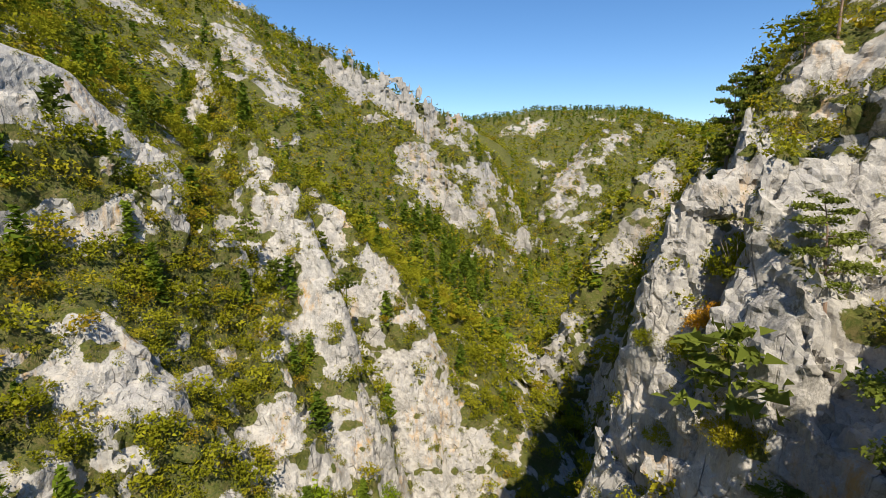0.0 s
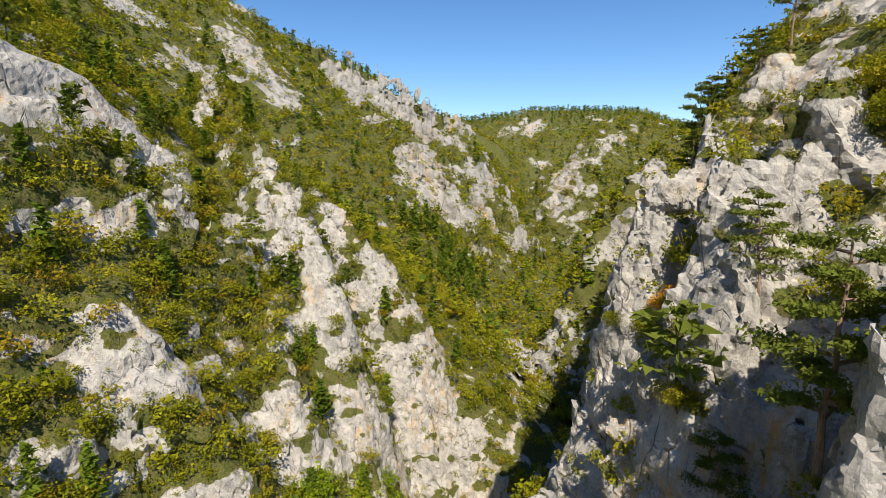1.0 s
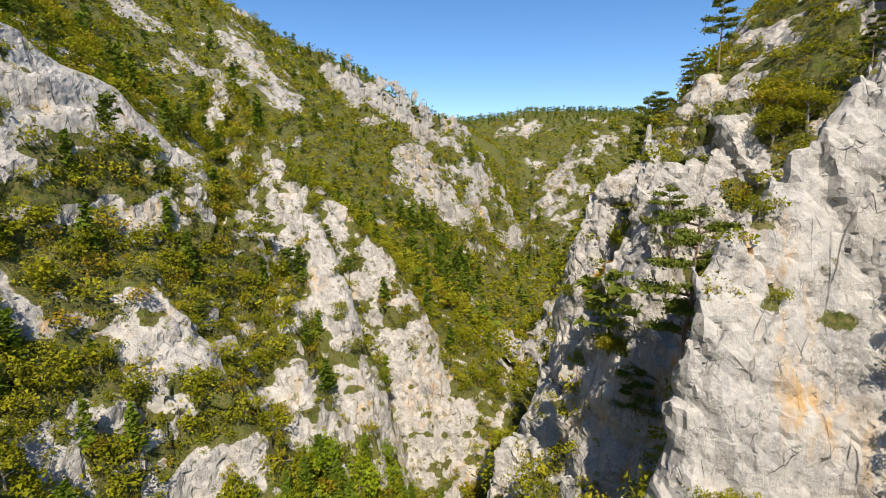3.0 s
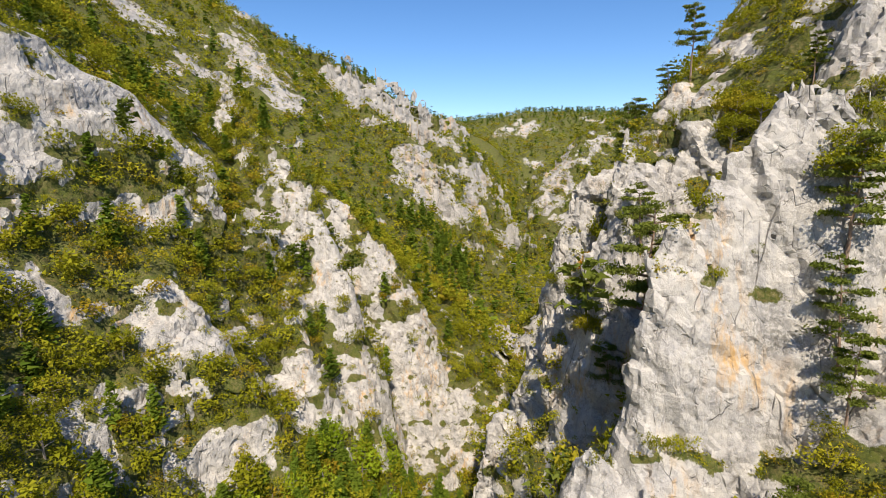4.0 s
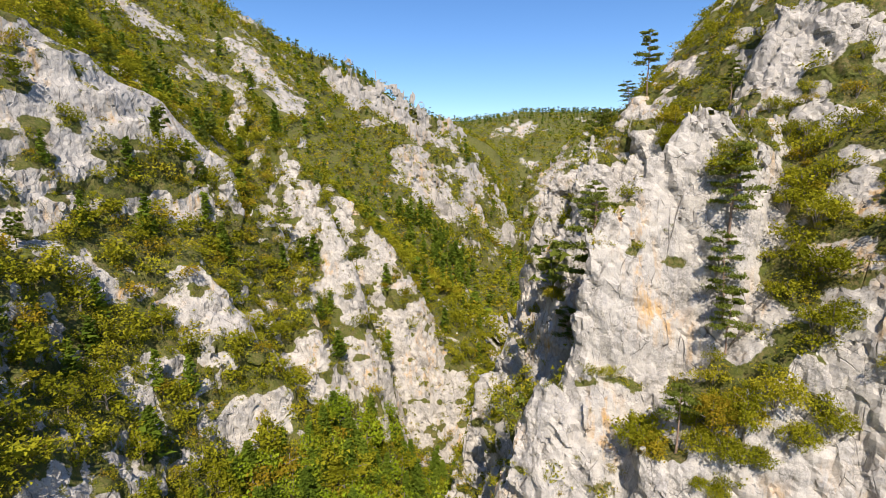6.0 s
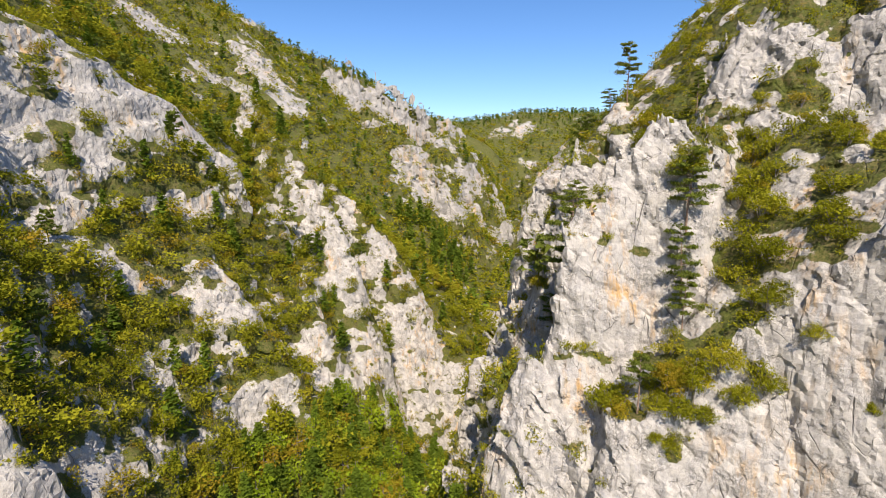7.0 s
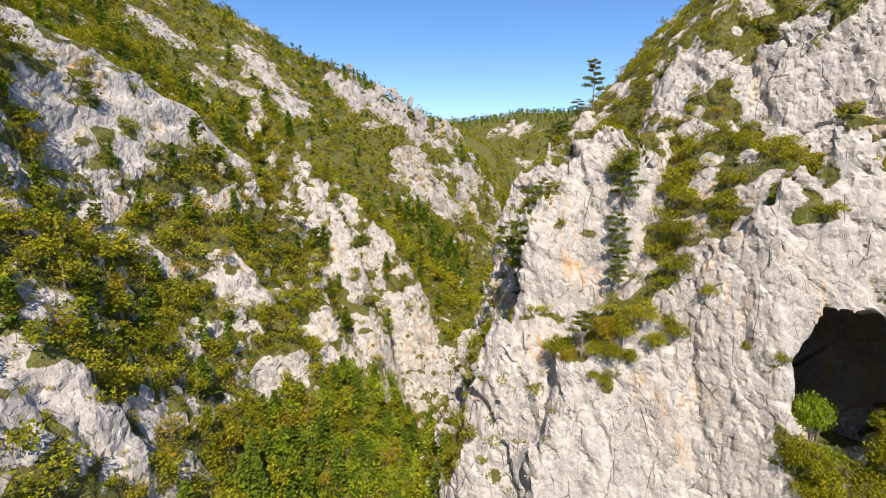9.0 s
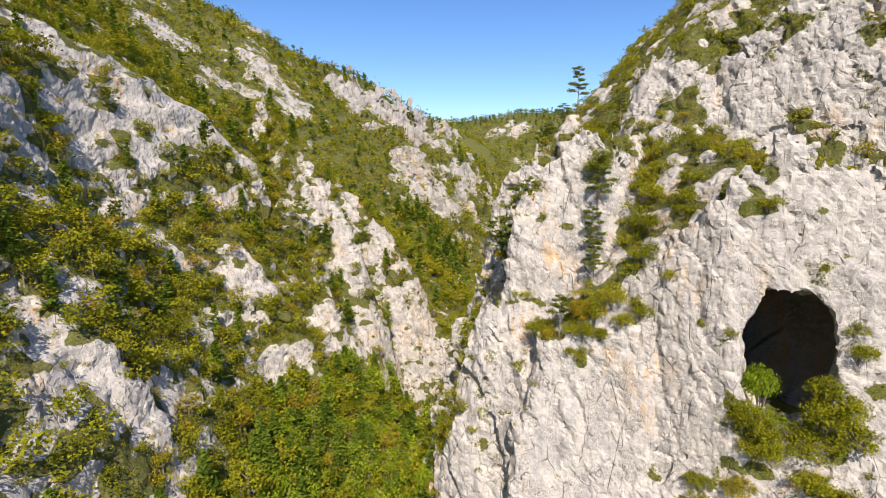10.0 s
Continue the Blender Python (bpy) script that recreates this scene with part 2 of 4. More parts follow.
SPUR_R = [(44, 22, 86), (34, 14, 84), (30, 16.5, 86), (26, 15.5, 81.2), (22.4, 14.5, 76.5), (19, 13.5, 71), (16.3, 12.5, 63.5), (14.6, 11.5, 53), (14.0, 11, 39), (13.0, 10, 0)]
LEDGE = [(19, 4.5, 52), (25, 2.6, 53.5), (31, 0.8, 54.5), (36, -0.8, 57)]
BUTTRESS = [(40, 50, 86), (31, 45, 81), (23, 43.5, 77.5), (19.5, 43, 68), (17, 43, 56), (13.5, 42, 36), (9, 41, 8), (7, 40, -16)]
BUTT_FRONT = [(37, 39, 87.5), (33, 37.5, 84.5), (29.5, 37.5, 80.5), (24.5, 36.5, 76), (23, 30.5, 70), (21.5, 31, 61), (18.5, 33, 50), (17.5, 34, 30), (16, 34, 0)]
CREST_R = [(28, 58, 73), (34, 57, 79), (37, 55.5, 84), (40, 53, 93.5), (52, 60, 104), (63, 68, 116), (92, 76, 142), (140, 82, 186)]
TOWER = [(62, 26, 112), (54, 27, 105), (49, 29, 100), (46, 27, 92), (44, 25, 84)]
BUTT_F1 = [(55, 187, 20), (64, 191, 55), (79, 198, 76.5), (97, 205, 89), (129, 215, 94)]
BUTT_F2 = [(112, 488, 0), (124, 492, 50), (140, 500, 90), (156, 508, 118), (200, 520, 135), (250, 520, 125), (300, 520, 108)]
BUTT_F3 = [(150, 830, 60), (174, 847, 95), (230, 860, 130), (330, 900, 180)]
FAR_ROCK = [(90, 880, 130), (117, 885, 148), (150, 900, 160), (190, 930, 175)]


# the near left-hand slope: how far west it lies at each level, station by station along the gorge
SLOPE_Z = (10, 28, 40, 49, 58, 65, 70, 80, 90, 100, 115)
SLOPE_Y = (-60, 0, 20, 45, 60, 75, 90, 106, 130)
SLOPE_X = ((-26, -38, -44, -50, -56, -60, -63, -69, -75, -81, -91),
           (-26, -38, -44, -50, -56, -60, -63, -69, -75, -81, -91),
           (-28, -40, -47, -53, -58, -62, -66, -74, -77, -81, -91),
           (-34, -46, -54, -62, -65, -68, -77, -79.5, -81, -82.5, -94),
           (-36, -44, -50, -57, -62, -67, -72, -78, -79.5, -81, -96),
           (-30, -38, -44, -50, -56, -61, -66, -76, -78, -82, -97),
           (-26, -34, -42, -48, -54, -58, -62, -70, -76, -83, -94),
           (-24, -34, -41, -46, -51, -55, -58, -65, -71, -78, -88),
           (-20, -31, -38, -44, -49, -54, -57, -63, -69, -75, -84))


def left_slope(x, y):
    edges = [np.interp(y, SLOPE_Y, [row[j] for row in SLOPE_X]) for j in range(len(SLOPE_Z))]
    z = SLOPE_Z[0] + 1.5 * (edges[0] - x)
    for j in range(len(SLOPE_Z) - 1):
        t = (edges[j] - x) / (edges[j] - edges[j + 1])
        z = np.where(t > 0, SLOPE_Z[j] + np.minimum(t, 1) * (SLOPE_Z[j + 1] - SLOPE_Z[j]), z)
    return np.where(x < edges[-1], SLOPE_Z[-1] + 1.3 * (edges[-1] - x), z)


def forms(x, y):
    """All the forms of the land at plan points, each with its height."""
    ax, az = np.interp(y, AXIS_Y, AXIS_X), np.interp(y, AXIS_Y, AXIS_Z)
    d = x - ax
    floor_rise = az + 0.12 * np.abs(d)
    far_side = az + 1.62 * np.maximum(-d - 7, 0)
    blend = np.clip((y - 112) / 30, 0, 1)
    left = smooth_min(np.where(blend < 1, np.maximum(left_slope(x, y), az) * (1 - blend), 0) + far_side * blend, ridge(x, y, LEFT_CREST, 0.5, 0.93, 8), 14)
    # right-hand hillside, cut off by steep walls towards the gorge and towards the front
    hill = np.where(y < 115, 80 + 1.2 * (x - 46) + 0.45 * np.minimum(y - 8, 50) - 1.2 * np.maximum(y - 62, 0), 900)
    side = az + 5.5 * np.maximum(x - np.interp(y, (-60, 0, 45, 56, 75, 100, 150, 250, 600), (9, 8, 10, 16, 26, 34, 44, 68, 120)), -2) * np.interp(y, (60, 150, 300), (1.0, 0.6, 0.3))
    hill = smooth_min(smooth_min(ridge(x, y, RIGHT_CREST, 1.12, 0.6, 20), hill, 6), side, 5)
    front = np.interp(x, (-20, 12, 35, 45, 62, 90, 200), (6, 4, 2, -6.5, -13, -24, -60))
    wall = 60 + 6.0 * (y - front)
    # a ledge above the cave, with a second wall behind it
    upper = 80 + 5.0 * (y - np.interp(x, (44, 50, 58, 66, 90), (40, 30, 14, 8, -8)))
    hill = smooth_min(hill, smooth_max(upper, 79 + 0.25 * np.maximum(y - 4, 0) + 1.5 * np.maximum(52 - x, 0), 2), 3)
    talus = 47.5 + 1.05 * (y + 9) + 1.1 * (x - 52)
    hill = smooth_min(hill, smooth_max(wall, np.minimum(talus, 52 + 0.5 * (x - 52)), 3), 4)
    return {
        "floor": floor_rise,
        "left": left,
        "right": hill,
        "far": ridge(x, y, FAR_CREST, 0.5, 0.62, 40),
        "rock_b": smooth_max(ridge(x, y, ROCK_B, 1.2, 2.2, 4), ridge(x, y, ROCK_B2, 1.2, 2.0, 4), 4),
        "spur_s": np.maximum(np.maximum(ridge(x, y, SPUR_S, 3.6, 2.6, 1.5), ridge(x, y, SPUR_S2, 2.0, 2.8, 1.5)), np.maximum(ridge(x, y, SPUR_S3, 2.4, 3.4, 1.5), ridge(x, y, SPUR_RIB, 2.2, 2.6, 1.5))),
        "wood_rib": ridge(x, y, WOOD_RIB, 0.9, 1.25, 4),
        "slab": ridge(x, y, SLAB, 0.9, 3.0, 1.0),
        "block_l": ridge(x, y, BLOCK_L, 1.6, 2.2, 2),
        "block_n": ridge(x, y, BLOCK_N, 2.4, 3.0, 2),
        "knob": ridge(x, y, KNOB, 1.5, 3.5, 1.5),
        "spur_r": ridge(x, y, SPUR_R, 4.6, 4.0, 0.8),
        "buttress": np.maximum(ridge(x, y, BUTTRESS, 5.0, 4.0, 1.2), ridge(x, y, BUTT_FRONT, 3.4, 4.6, 1.2)),
        "crest_r": smooth_min(ridge(x, y, CREST_R, 1.5, 1.9, 1.5), side, 4),
        "ledge": smooth_min(ridge(x, y, LEDGE, 0.3, 5.0, 0.5), side, 2),
        "tower": ridge(x, y, TOWER, 2.2, 2.4, 1.0),
        "far_buttress": np.maximum(ridge(x, y, BUTT_F1, 2.4, 1.6, 2), np.maximum(ridge(x, y, BUTT_F2, 1.6, 1.1, 4), ridge(x, y, BUTT_F3, 1.0, 1.0, 8))),
        "far_rock": ridge(x, y, FAR_ROCK, 0.8, 1.4, 5),
    }


def height(x, y):
    total = None
    for h in forms(x, y).values():
        total = h if total is None else smooth_max(total, h, 1.5)
    return total


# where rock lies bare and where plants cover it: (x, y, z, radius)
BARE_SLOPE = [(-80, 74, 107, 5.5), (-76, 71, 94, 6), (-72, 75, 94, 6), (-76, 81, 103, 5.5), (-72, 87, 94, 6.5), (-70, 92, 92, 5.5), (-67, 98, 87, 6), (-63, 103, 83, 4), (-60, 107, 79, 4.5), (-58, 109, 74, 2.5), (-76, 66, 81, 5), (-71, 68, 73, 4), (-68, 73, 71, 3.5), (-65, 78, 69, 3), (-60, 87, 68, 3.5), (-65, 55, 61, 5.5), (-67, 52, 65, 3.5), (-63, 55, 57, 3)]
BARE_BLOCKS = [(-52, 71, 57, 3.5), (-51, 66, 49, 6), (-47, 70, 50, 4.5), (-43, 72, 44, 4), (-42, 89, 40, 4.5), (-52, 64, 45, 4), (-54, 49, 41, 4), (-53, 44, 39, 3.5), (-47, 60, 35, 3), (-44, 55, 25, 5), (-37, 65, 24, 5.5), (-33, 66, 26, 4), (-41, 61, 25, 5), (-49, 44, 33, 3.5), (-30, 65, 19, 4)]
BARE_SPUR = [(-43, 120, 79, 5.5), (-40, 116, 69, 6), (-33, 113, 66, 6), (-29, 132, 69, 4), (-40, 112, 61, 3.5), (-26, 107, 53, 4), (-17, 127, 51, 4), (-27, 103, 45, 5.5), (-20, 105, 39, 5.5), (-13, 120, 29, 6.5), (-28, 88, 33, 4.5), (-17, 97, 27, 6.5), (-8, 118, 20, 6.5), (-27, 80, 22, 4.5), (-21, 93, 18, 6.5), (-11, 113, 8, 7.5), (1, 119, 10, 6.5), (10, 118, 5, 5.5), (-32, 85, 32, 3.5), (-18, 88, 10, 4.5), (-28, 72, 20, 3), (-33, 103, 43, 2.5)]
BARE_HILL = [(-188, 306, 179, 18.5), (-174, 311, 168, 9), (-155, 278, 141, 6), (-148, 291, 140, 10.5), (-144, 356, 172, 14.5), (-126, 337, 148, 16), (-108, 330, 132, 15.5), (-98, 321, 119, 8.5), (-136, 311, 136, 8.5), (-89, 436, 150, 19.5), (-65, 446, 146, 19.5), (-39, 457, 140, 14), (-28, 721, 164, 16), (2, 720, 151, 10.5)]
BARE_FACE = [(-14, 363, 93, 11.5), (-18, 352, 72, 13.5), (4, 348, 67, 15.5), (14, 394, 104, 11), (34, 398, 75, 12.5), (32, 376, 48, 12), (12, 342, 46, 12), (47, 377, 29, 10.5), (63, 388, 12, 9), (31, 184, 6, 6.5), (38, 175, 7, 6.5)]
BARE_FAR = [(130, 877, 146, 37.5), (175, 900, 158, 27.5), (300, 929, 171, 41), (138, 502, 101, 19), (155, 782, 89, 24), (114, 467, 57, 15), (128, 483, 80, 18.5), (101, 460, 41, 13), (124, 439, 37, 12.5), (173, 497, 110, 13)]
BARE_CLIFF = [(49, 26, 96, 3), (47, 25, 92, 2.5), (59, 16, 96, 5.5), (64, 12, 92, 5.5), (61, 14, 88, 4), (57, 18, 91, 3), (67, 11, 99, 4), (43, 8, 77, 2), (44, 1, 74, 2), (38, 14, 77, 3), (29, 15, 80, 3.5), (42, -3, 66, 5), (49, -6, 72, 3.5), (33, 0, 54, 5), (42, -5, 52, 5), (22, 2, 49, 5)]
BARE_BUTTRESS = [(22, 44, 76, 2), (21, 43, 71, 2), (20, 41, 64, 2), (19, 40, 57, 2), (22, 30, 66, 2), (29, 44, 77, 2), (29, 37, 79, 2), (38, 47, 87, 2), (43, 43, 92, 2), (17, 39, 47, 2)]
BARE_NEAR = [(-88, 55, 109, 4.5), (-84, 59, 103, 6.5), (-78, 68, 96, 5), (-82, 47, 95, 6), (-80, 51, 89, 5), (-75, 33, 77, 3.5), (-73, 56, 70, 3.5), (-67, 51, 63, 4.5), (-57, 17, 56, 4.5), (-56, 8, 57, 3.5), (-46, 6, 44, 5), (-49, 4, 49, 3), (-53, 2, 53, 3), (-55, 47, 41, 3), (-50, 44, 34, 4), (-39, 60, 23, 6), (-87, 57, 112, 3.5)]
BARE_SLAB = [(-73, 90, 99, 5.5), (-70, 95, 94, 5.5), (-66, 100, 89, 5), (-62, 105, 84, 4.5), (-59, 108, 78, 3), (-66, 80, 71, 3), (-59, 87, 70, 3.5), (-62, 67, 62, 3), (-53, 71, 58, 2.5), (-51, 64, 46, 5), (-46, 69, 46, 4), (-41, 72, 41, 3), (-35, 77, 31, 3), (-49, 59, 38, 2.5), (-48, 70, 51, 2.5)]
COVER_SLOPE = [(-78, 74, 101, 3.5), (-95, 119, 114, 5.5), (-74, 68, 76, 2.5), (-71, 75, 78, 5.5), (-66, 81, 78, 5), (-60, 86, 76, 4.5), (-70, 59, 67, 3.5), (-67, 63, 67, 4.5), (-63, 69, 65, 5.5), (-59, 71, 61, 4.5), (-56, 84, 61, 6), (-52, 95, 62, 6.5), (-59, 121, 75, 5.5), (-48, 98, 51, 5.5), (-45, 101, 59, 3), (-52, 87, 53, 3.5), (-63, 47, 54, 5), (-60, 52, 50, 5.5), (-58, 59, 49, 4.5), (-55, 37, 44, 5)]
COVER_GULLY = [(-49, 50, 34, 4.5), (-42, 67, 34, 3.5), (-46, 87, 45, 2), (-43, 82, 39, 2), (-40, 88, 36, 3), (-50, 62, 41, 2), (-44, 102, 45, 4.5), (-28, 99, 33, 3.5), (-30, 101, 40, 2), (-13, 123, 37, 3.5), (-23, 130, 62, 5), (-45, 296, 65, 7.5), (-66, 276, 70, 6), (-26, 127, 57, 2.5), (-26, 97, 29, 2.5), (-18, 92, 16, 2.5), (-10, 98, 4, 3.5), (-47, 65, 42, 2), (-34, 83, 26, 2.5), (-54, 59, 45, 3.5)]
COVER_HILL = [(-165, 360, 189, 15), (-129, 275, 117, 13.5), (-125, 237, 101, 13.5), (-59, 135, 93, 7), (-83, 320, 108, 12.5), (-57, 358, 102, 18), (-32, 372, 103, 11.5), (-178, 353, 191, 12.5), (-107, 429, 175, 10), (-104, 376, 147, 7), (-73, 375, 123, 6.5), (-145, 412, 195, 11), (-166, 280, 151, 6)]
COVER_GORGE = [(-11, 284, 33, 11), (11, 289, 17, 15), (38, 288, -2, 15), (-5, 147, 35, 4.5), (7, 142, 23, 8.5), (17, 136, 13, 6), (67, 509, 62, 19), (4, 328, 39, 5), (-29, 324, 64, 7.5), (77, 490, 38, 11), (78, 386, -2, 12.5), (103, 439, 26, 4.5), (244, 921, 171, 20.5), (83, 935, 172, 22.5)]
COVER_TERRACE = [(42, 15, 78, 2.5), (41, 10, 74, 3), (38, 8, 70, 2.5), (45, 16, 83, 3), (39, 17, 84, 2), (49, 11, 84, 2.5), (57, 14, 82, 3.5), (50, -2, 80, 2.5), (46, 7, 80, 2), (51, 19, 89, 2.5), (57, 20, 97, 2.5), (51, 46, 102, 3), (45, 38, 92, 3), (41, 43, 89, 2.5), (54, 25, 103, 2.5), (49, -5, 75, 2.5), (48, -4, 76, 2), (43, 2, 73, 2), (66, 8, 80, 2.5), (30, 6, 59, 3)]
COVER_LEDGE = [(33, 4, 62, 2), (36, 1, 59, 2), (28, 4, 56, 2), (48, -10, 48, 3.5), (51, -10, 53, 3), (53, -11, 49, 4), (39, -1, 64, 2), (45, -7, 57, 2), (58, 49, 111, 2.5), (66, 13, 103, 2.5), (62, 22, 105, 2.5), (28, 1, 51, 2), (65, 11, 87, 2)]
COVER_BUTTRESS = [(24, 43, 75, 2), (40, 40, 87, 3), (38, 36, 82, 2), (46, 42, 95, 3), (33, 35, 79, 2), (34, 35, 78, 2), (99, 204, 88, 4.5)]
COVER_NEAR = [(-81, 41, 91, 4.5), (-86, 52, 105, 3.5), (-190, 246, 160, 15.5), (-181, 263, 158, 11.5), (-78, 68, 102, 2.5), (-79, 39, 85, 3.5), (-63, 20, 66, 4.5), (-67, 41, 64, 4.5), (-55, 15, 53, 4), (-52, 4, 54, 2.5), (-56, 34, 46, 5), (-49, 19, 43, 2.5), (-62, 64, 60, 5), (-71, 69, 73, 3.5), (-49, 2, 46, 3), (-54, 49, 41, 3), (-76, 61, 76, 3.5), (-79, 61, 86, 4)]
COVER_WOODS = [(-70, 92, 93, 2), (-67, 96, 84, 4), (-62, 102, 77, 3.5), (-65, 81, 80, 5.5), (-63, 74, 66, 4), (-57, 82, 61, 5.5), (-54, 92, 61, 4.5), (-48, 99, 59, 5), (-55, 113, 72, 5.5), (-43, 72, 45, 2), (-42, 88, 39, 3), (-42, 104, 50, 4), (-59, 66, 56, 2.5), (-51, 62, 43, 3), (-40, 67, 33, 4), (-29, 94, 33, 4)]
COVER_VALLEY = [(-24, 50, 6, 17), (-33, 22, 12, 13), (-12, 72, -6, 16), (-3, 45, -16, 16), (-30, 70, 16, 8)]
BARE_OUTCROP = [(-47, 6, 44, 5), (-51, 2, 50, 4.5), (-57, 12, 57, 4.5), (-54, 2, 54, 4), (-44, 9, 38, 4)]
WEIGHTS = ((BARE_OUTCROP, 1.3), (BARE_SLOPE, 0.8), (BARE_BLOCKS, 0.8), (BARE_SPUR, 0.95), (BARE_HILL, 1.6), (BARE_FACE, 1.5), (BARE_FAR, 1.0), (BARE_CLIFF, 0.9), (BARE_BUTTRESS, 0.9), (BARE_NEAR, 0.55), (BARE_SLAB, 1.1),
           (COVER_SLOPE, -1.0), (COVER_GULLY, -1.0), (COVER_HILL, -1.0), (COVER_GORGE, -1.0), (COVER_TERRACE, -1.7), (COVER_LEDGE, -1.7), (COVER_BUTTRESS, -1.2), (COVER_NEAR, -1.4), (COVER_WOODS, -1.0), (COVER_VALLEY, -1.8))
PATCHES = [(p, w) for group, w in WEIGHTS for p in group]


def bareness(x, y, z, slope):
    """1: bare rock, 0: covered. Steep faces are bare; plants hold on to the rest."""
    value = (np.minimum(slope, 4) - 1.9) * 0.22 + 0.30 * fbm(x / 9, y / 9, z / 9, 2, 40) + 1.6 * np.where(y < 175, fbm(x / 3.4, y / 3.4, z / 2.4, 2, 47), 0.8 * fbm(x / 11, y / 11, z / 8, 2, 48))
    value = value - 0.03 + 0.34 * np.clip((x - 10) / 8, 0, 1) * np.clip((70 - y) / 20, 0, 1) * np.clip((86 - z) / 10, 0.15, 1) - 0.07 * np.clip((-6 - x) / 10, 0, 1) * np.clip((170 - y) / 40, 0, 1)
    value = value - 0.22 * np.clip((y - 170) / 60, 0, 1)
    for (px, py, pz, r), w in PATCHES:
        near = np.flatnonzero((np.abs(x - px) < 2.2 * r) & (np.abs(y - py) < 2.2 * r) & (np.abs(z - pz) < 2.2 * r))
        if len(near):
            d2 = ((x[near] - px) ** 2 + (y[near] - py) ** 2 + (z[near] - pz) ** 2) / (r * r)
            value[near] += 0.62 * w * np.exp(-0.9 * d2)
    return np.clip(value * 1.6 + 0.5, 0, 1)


def net(field, origin, step):
    """A surface through field = 0, as quads (positive inside)."""
    inside = field > 0
    n0, n1, n2 = field.shape
    corner = [(a, b, c) for a in (0, 1) for b in (0, 1) for c in (0, 1)]
    count = np.zeros((n0 - 1, n1 - 1, n2 - 1), np.int8)
    for a, b, c in corner:
        count += inside[a:n0 - 1 + a, b:n1 - 1 + b, c:n2 - 1 + c]
    cells = np.argwhere((count > 0) & (count < 8))
    index = np.full(count.shape, -1, np.int32)
    index[cells[:, 0], cells[:, 1], cells[:, 2]] = np.arange(len(cells))
    values = [field[cells[:, 0] + a, cells[:, 1] + b, cells[:, 2] + c] for a, b, c in corner]
    total, hits = np.zeros((len(cells), 3)), np.zeros(len(cells))
    for p in range(8):
        for q in range(p + 1, 8):
            if sum(abs(s - t) for s, t in zip(corner[p], corner[q])) != 1:
                continue
            cross = (values[p] > 0) != (values[q] > 0)
            t = values[p] / np.where(cross, values[p] - values[q], 1)
            point = np.array(corner[p]) + t[:, None] * (np.array(corner[q]) - np.array(corner[p]))
            total += np.where(cross[:, None], point, 0)
            hits += cross
    verts = (cells + total / hits[:, None]) * step + np.array(origin)
    quads = []
    for axis in range(3):
        near = [slice(None)] * 3
        far = [slice(None)] * 3
        near[axis], far[axis] = slice(0, -1), slice(1, None)
        change = inside[tuple(near)] != inside[tuple(far)]
        spots = np.argwhere(change)
        u, v = (axis + 1) % 3, (axis + 2) % 3
        shape = index.shape
        ok = (spots[:, u] > 0) & (spots[:, v] > 0) & (spots[:, u] < shape[u]) & (spots[:, v] < shape[v])
        spots = spots[ok]
        out = inside[tuple(near)][spots[:, 0], spots[:, 1], spots[:, 2]]
        ring = []
        for du, dv in ((-1, -1), (0, -1), (0, 0), (-1, 0)):
            s = spots.copy()
            s[:, u] += du
            s[:, v] += dv
            ring.append(index[s[:, 0], s[:, 1], s[:, 2]])
        ring = np.stack(ring, 1)
        ring[~out] = ring[~out][:, ::-1]
        quads.append(ring)
    return verts, np.concatenate(quads)


def cave_field(x, y, z):
    """Positive inside the cave: an arched hollow that narrows inwards."""
    ux, uy = x - 51.2, y + 10.0
    deep = 0.62 * ux + 0.785 * uy
    across = 0.785 * ux - 0.62 * uy
    inner = np.clip(deep, 0, 56)
    w = 4.9 + 0.14 * inner
    mid = 56.0 - 0.10 * inner
    top = (z - mid) / np.where(z > mid, 8.4 - 0.05 * inner, 10.5)
    q = (np.abs(across / w) ** 2.8 + np.abs(top) ** 2.8) ** (1 / 2.8)
    return np.minimum((1 - q) * 4.5, np.minimum(56 - deep, deep + 9))


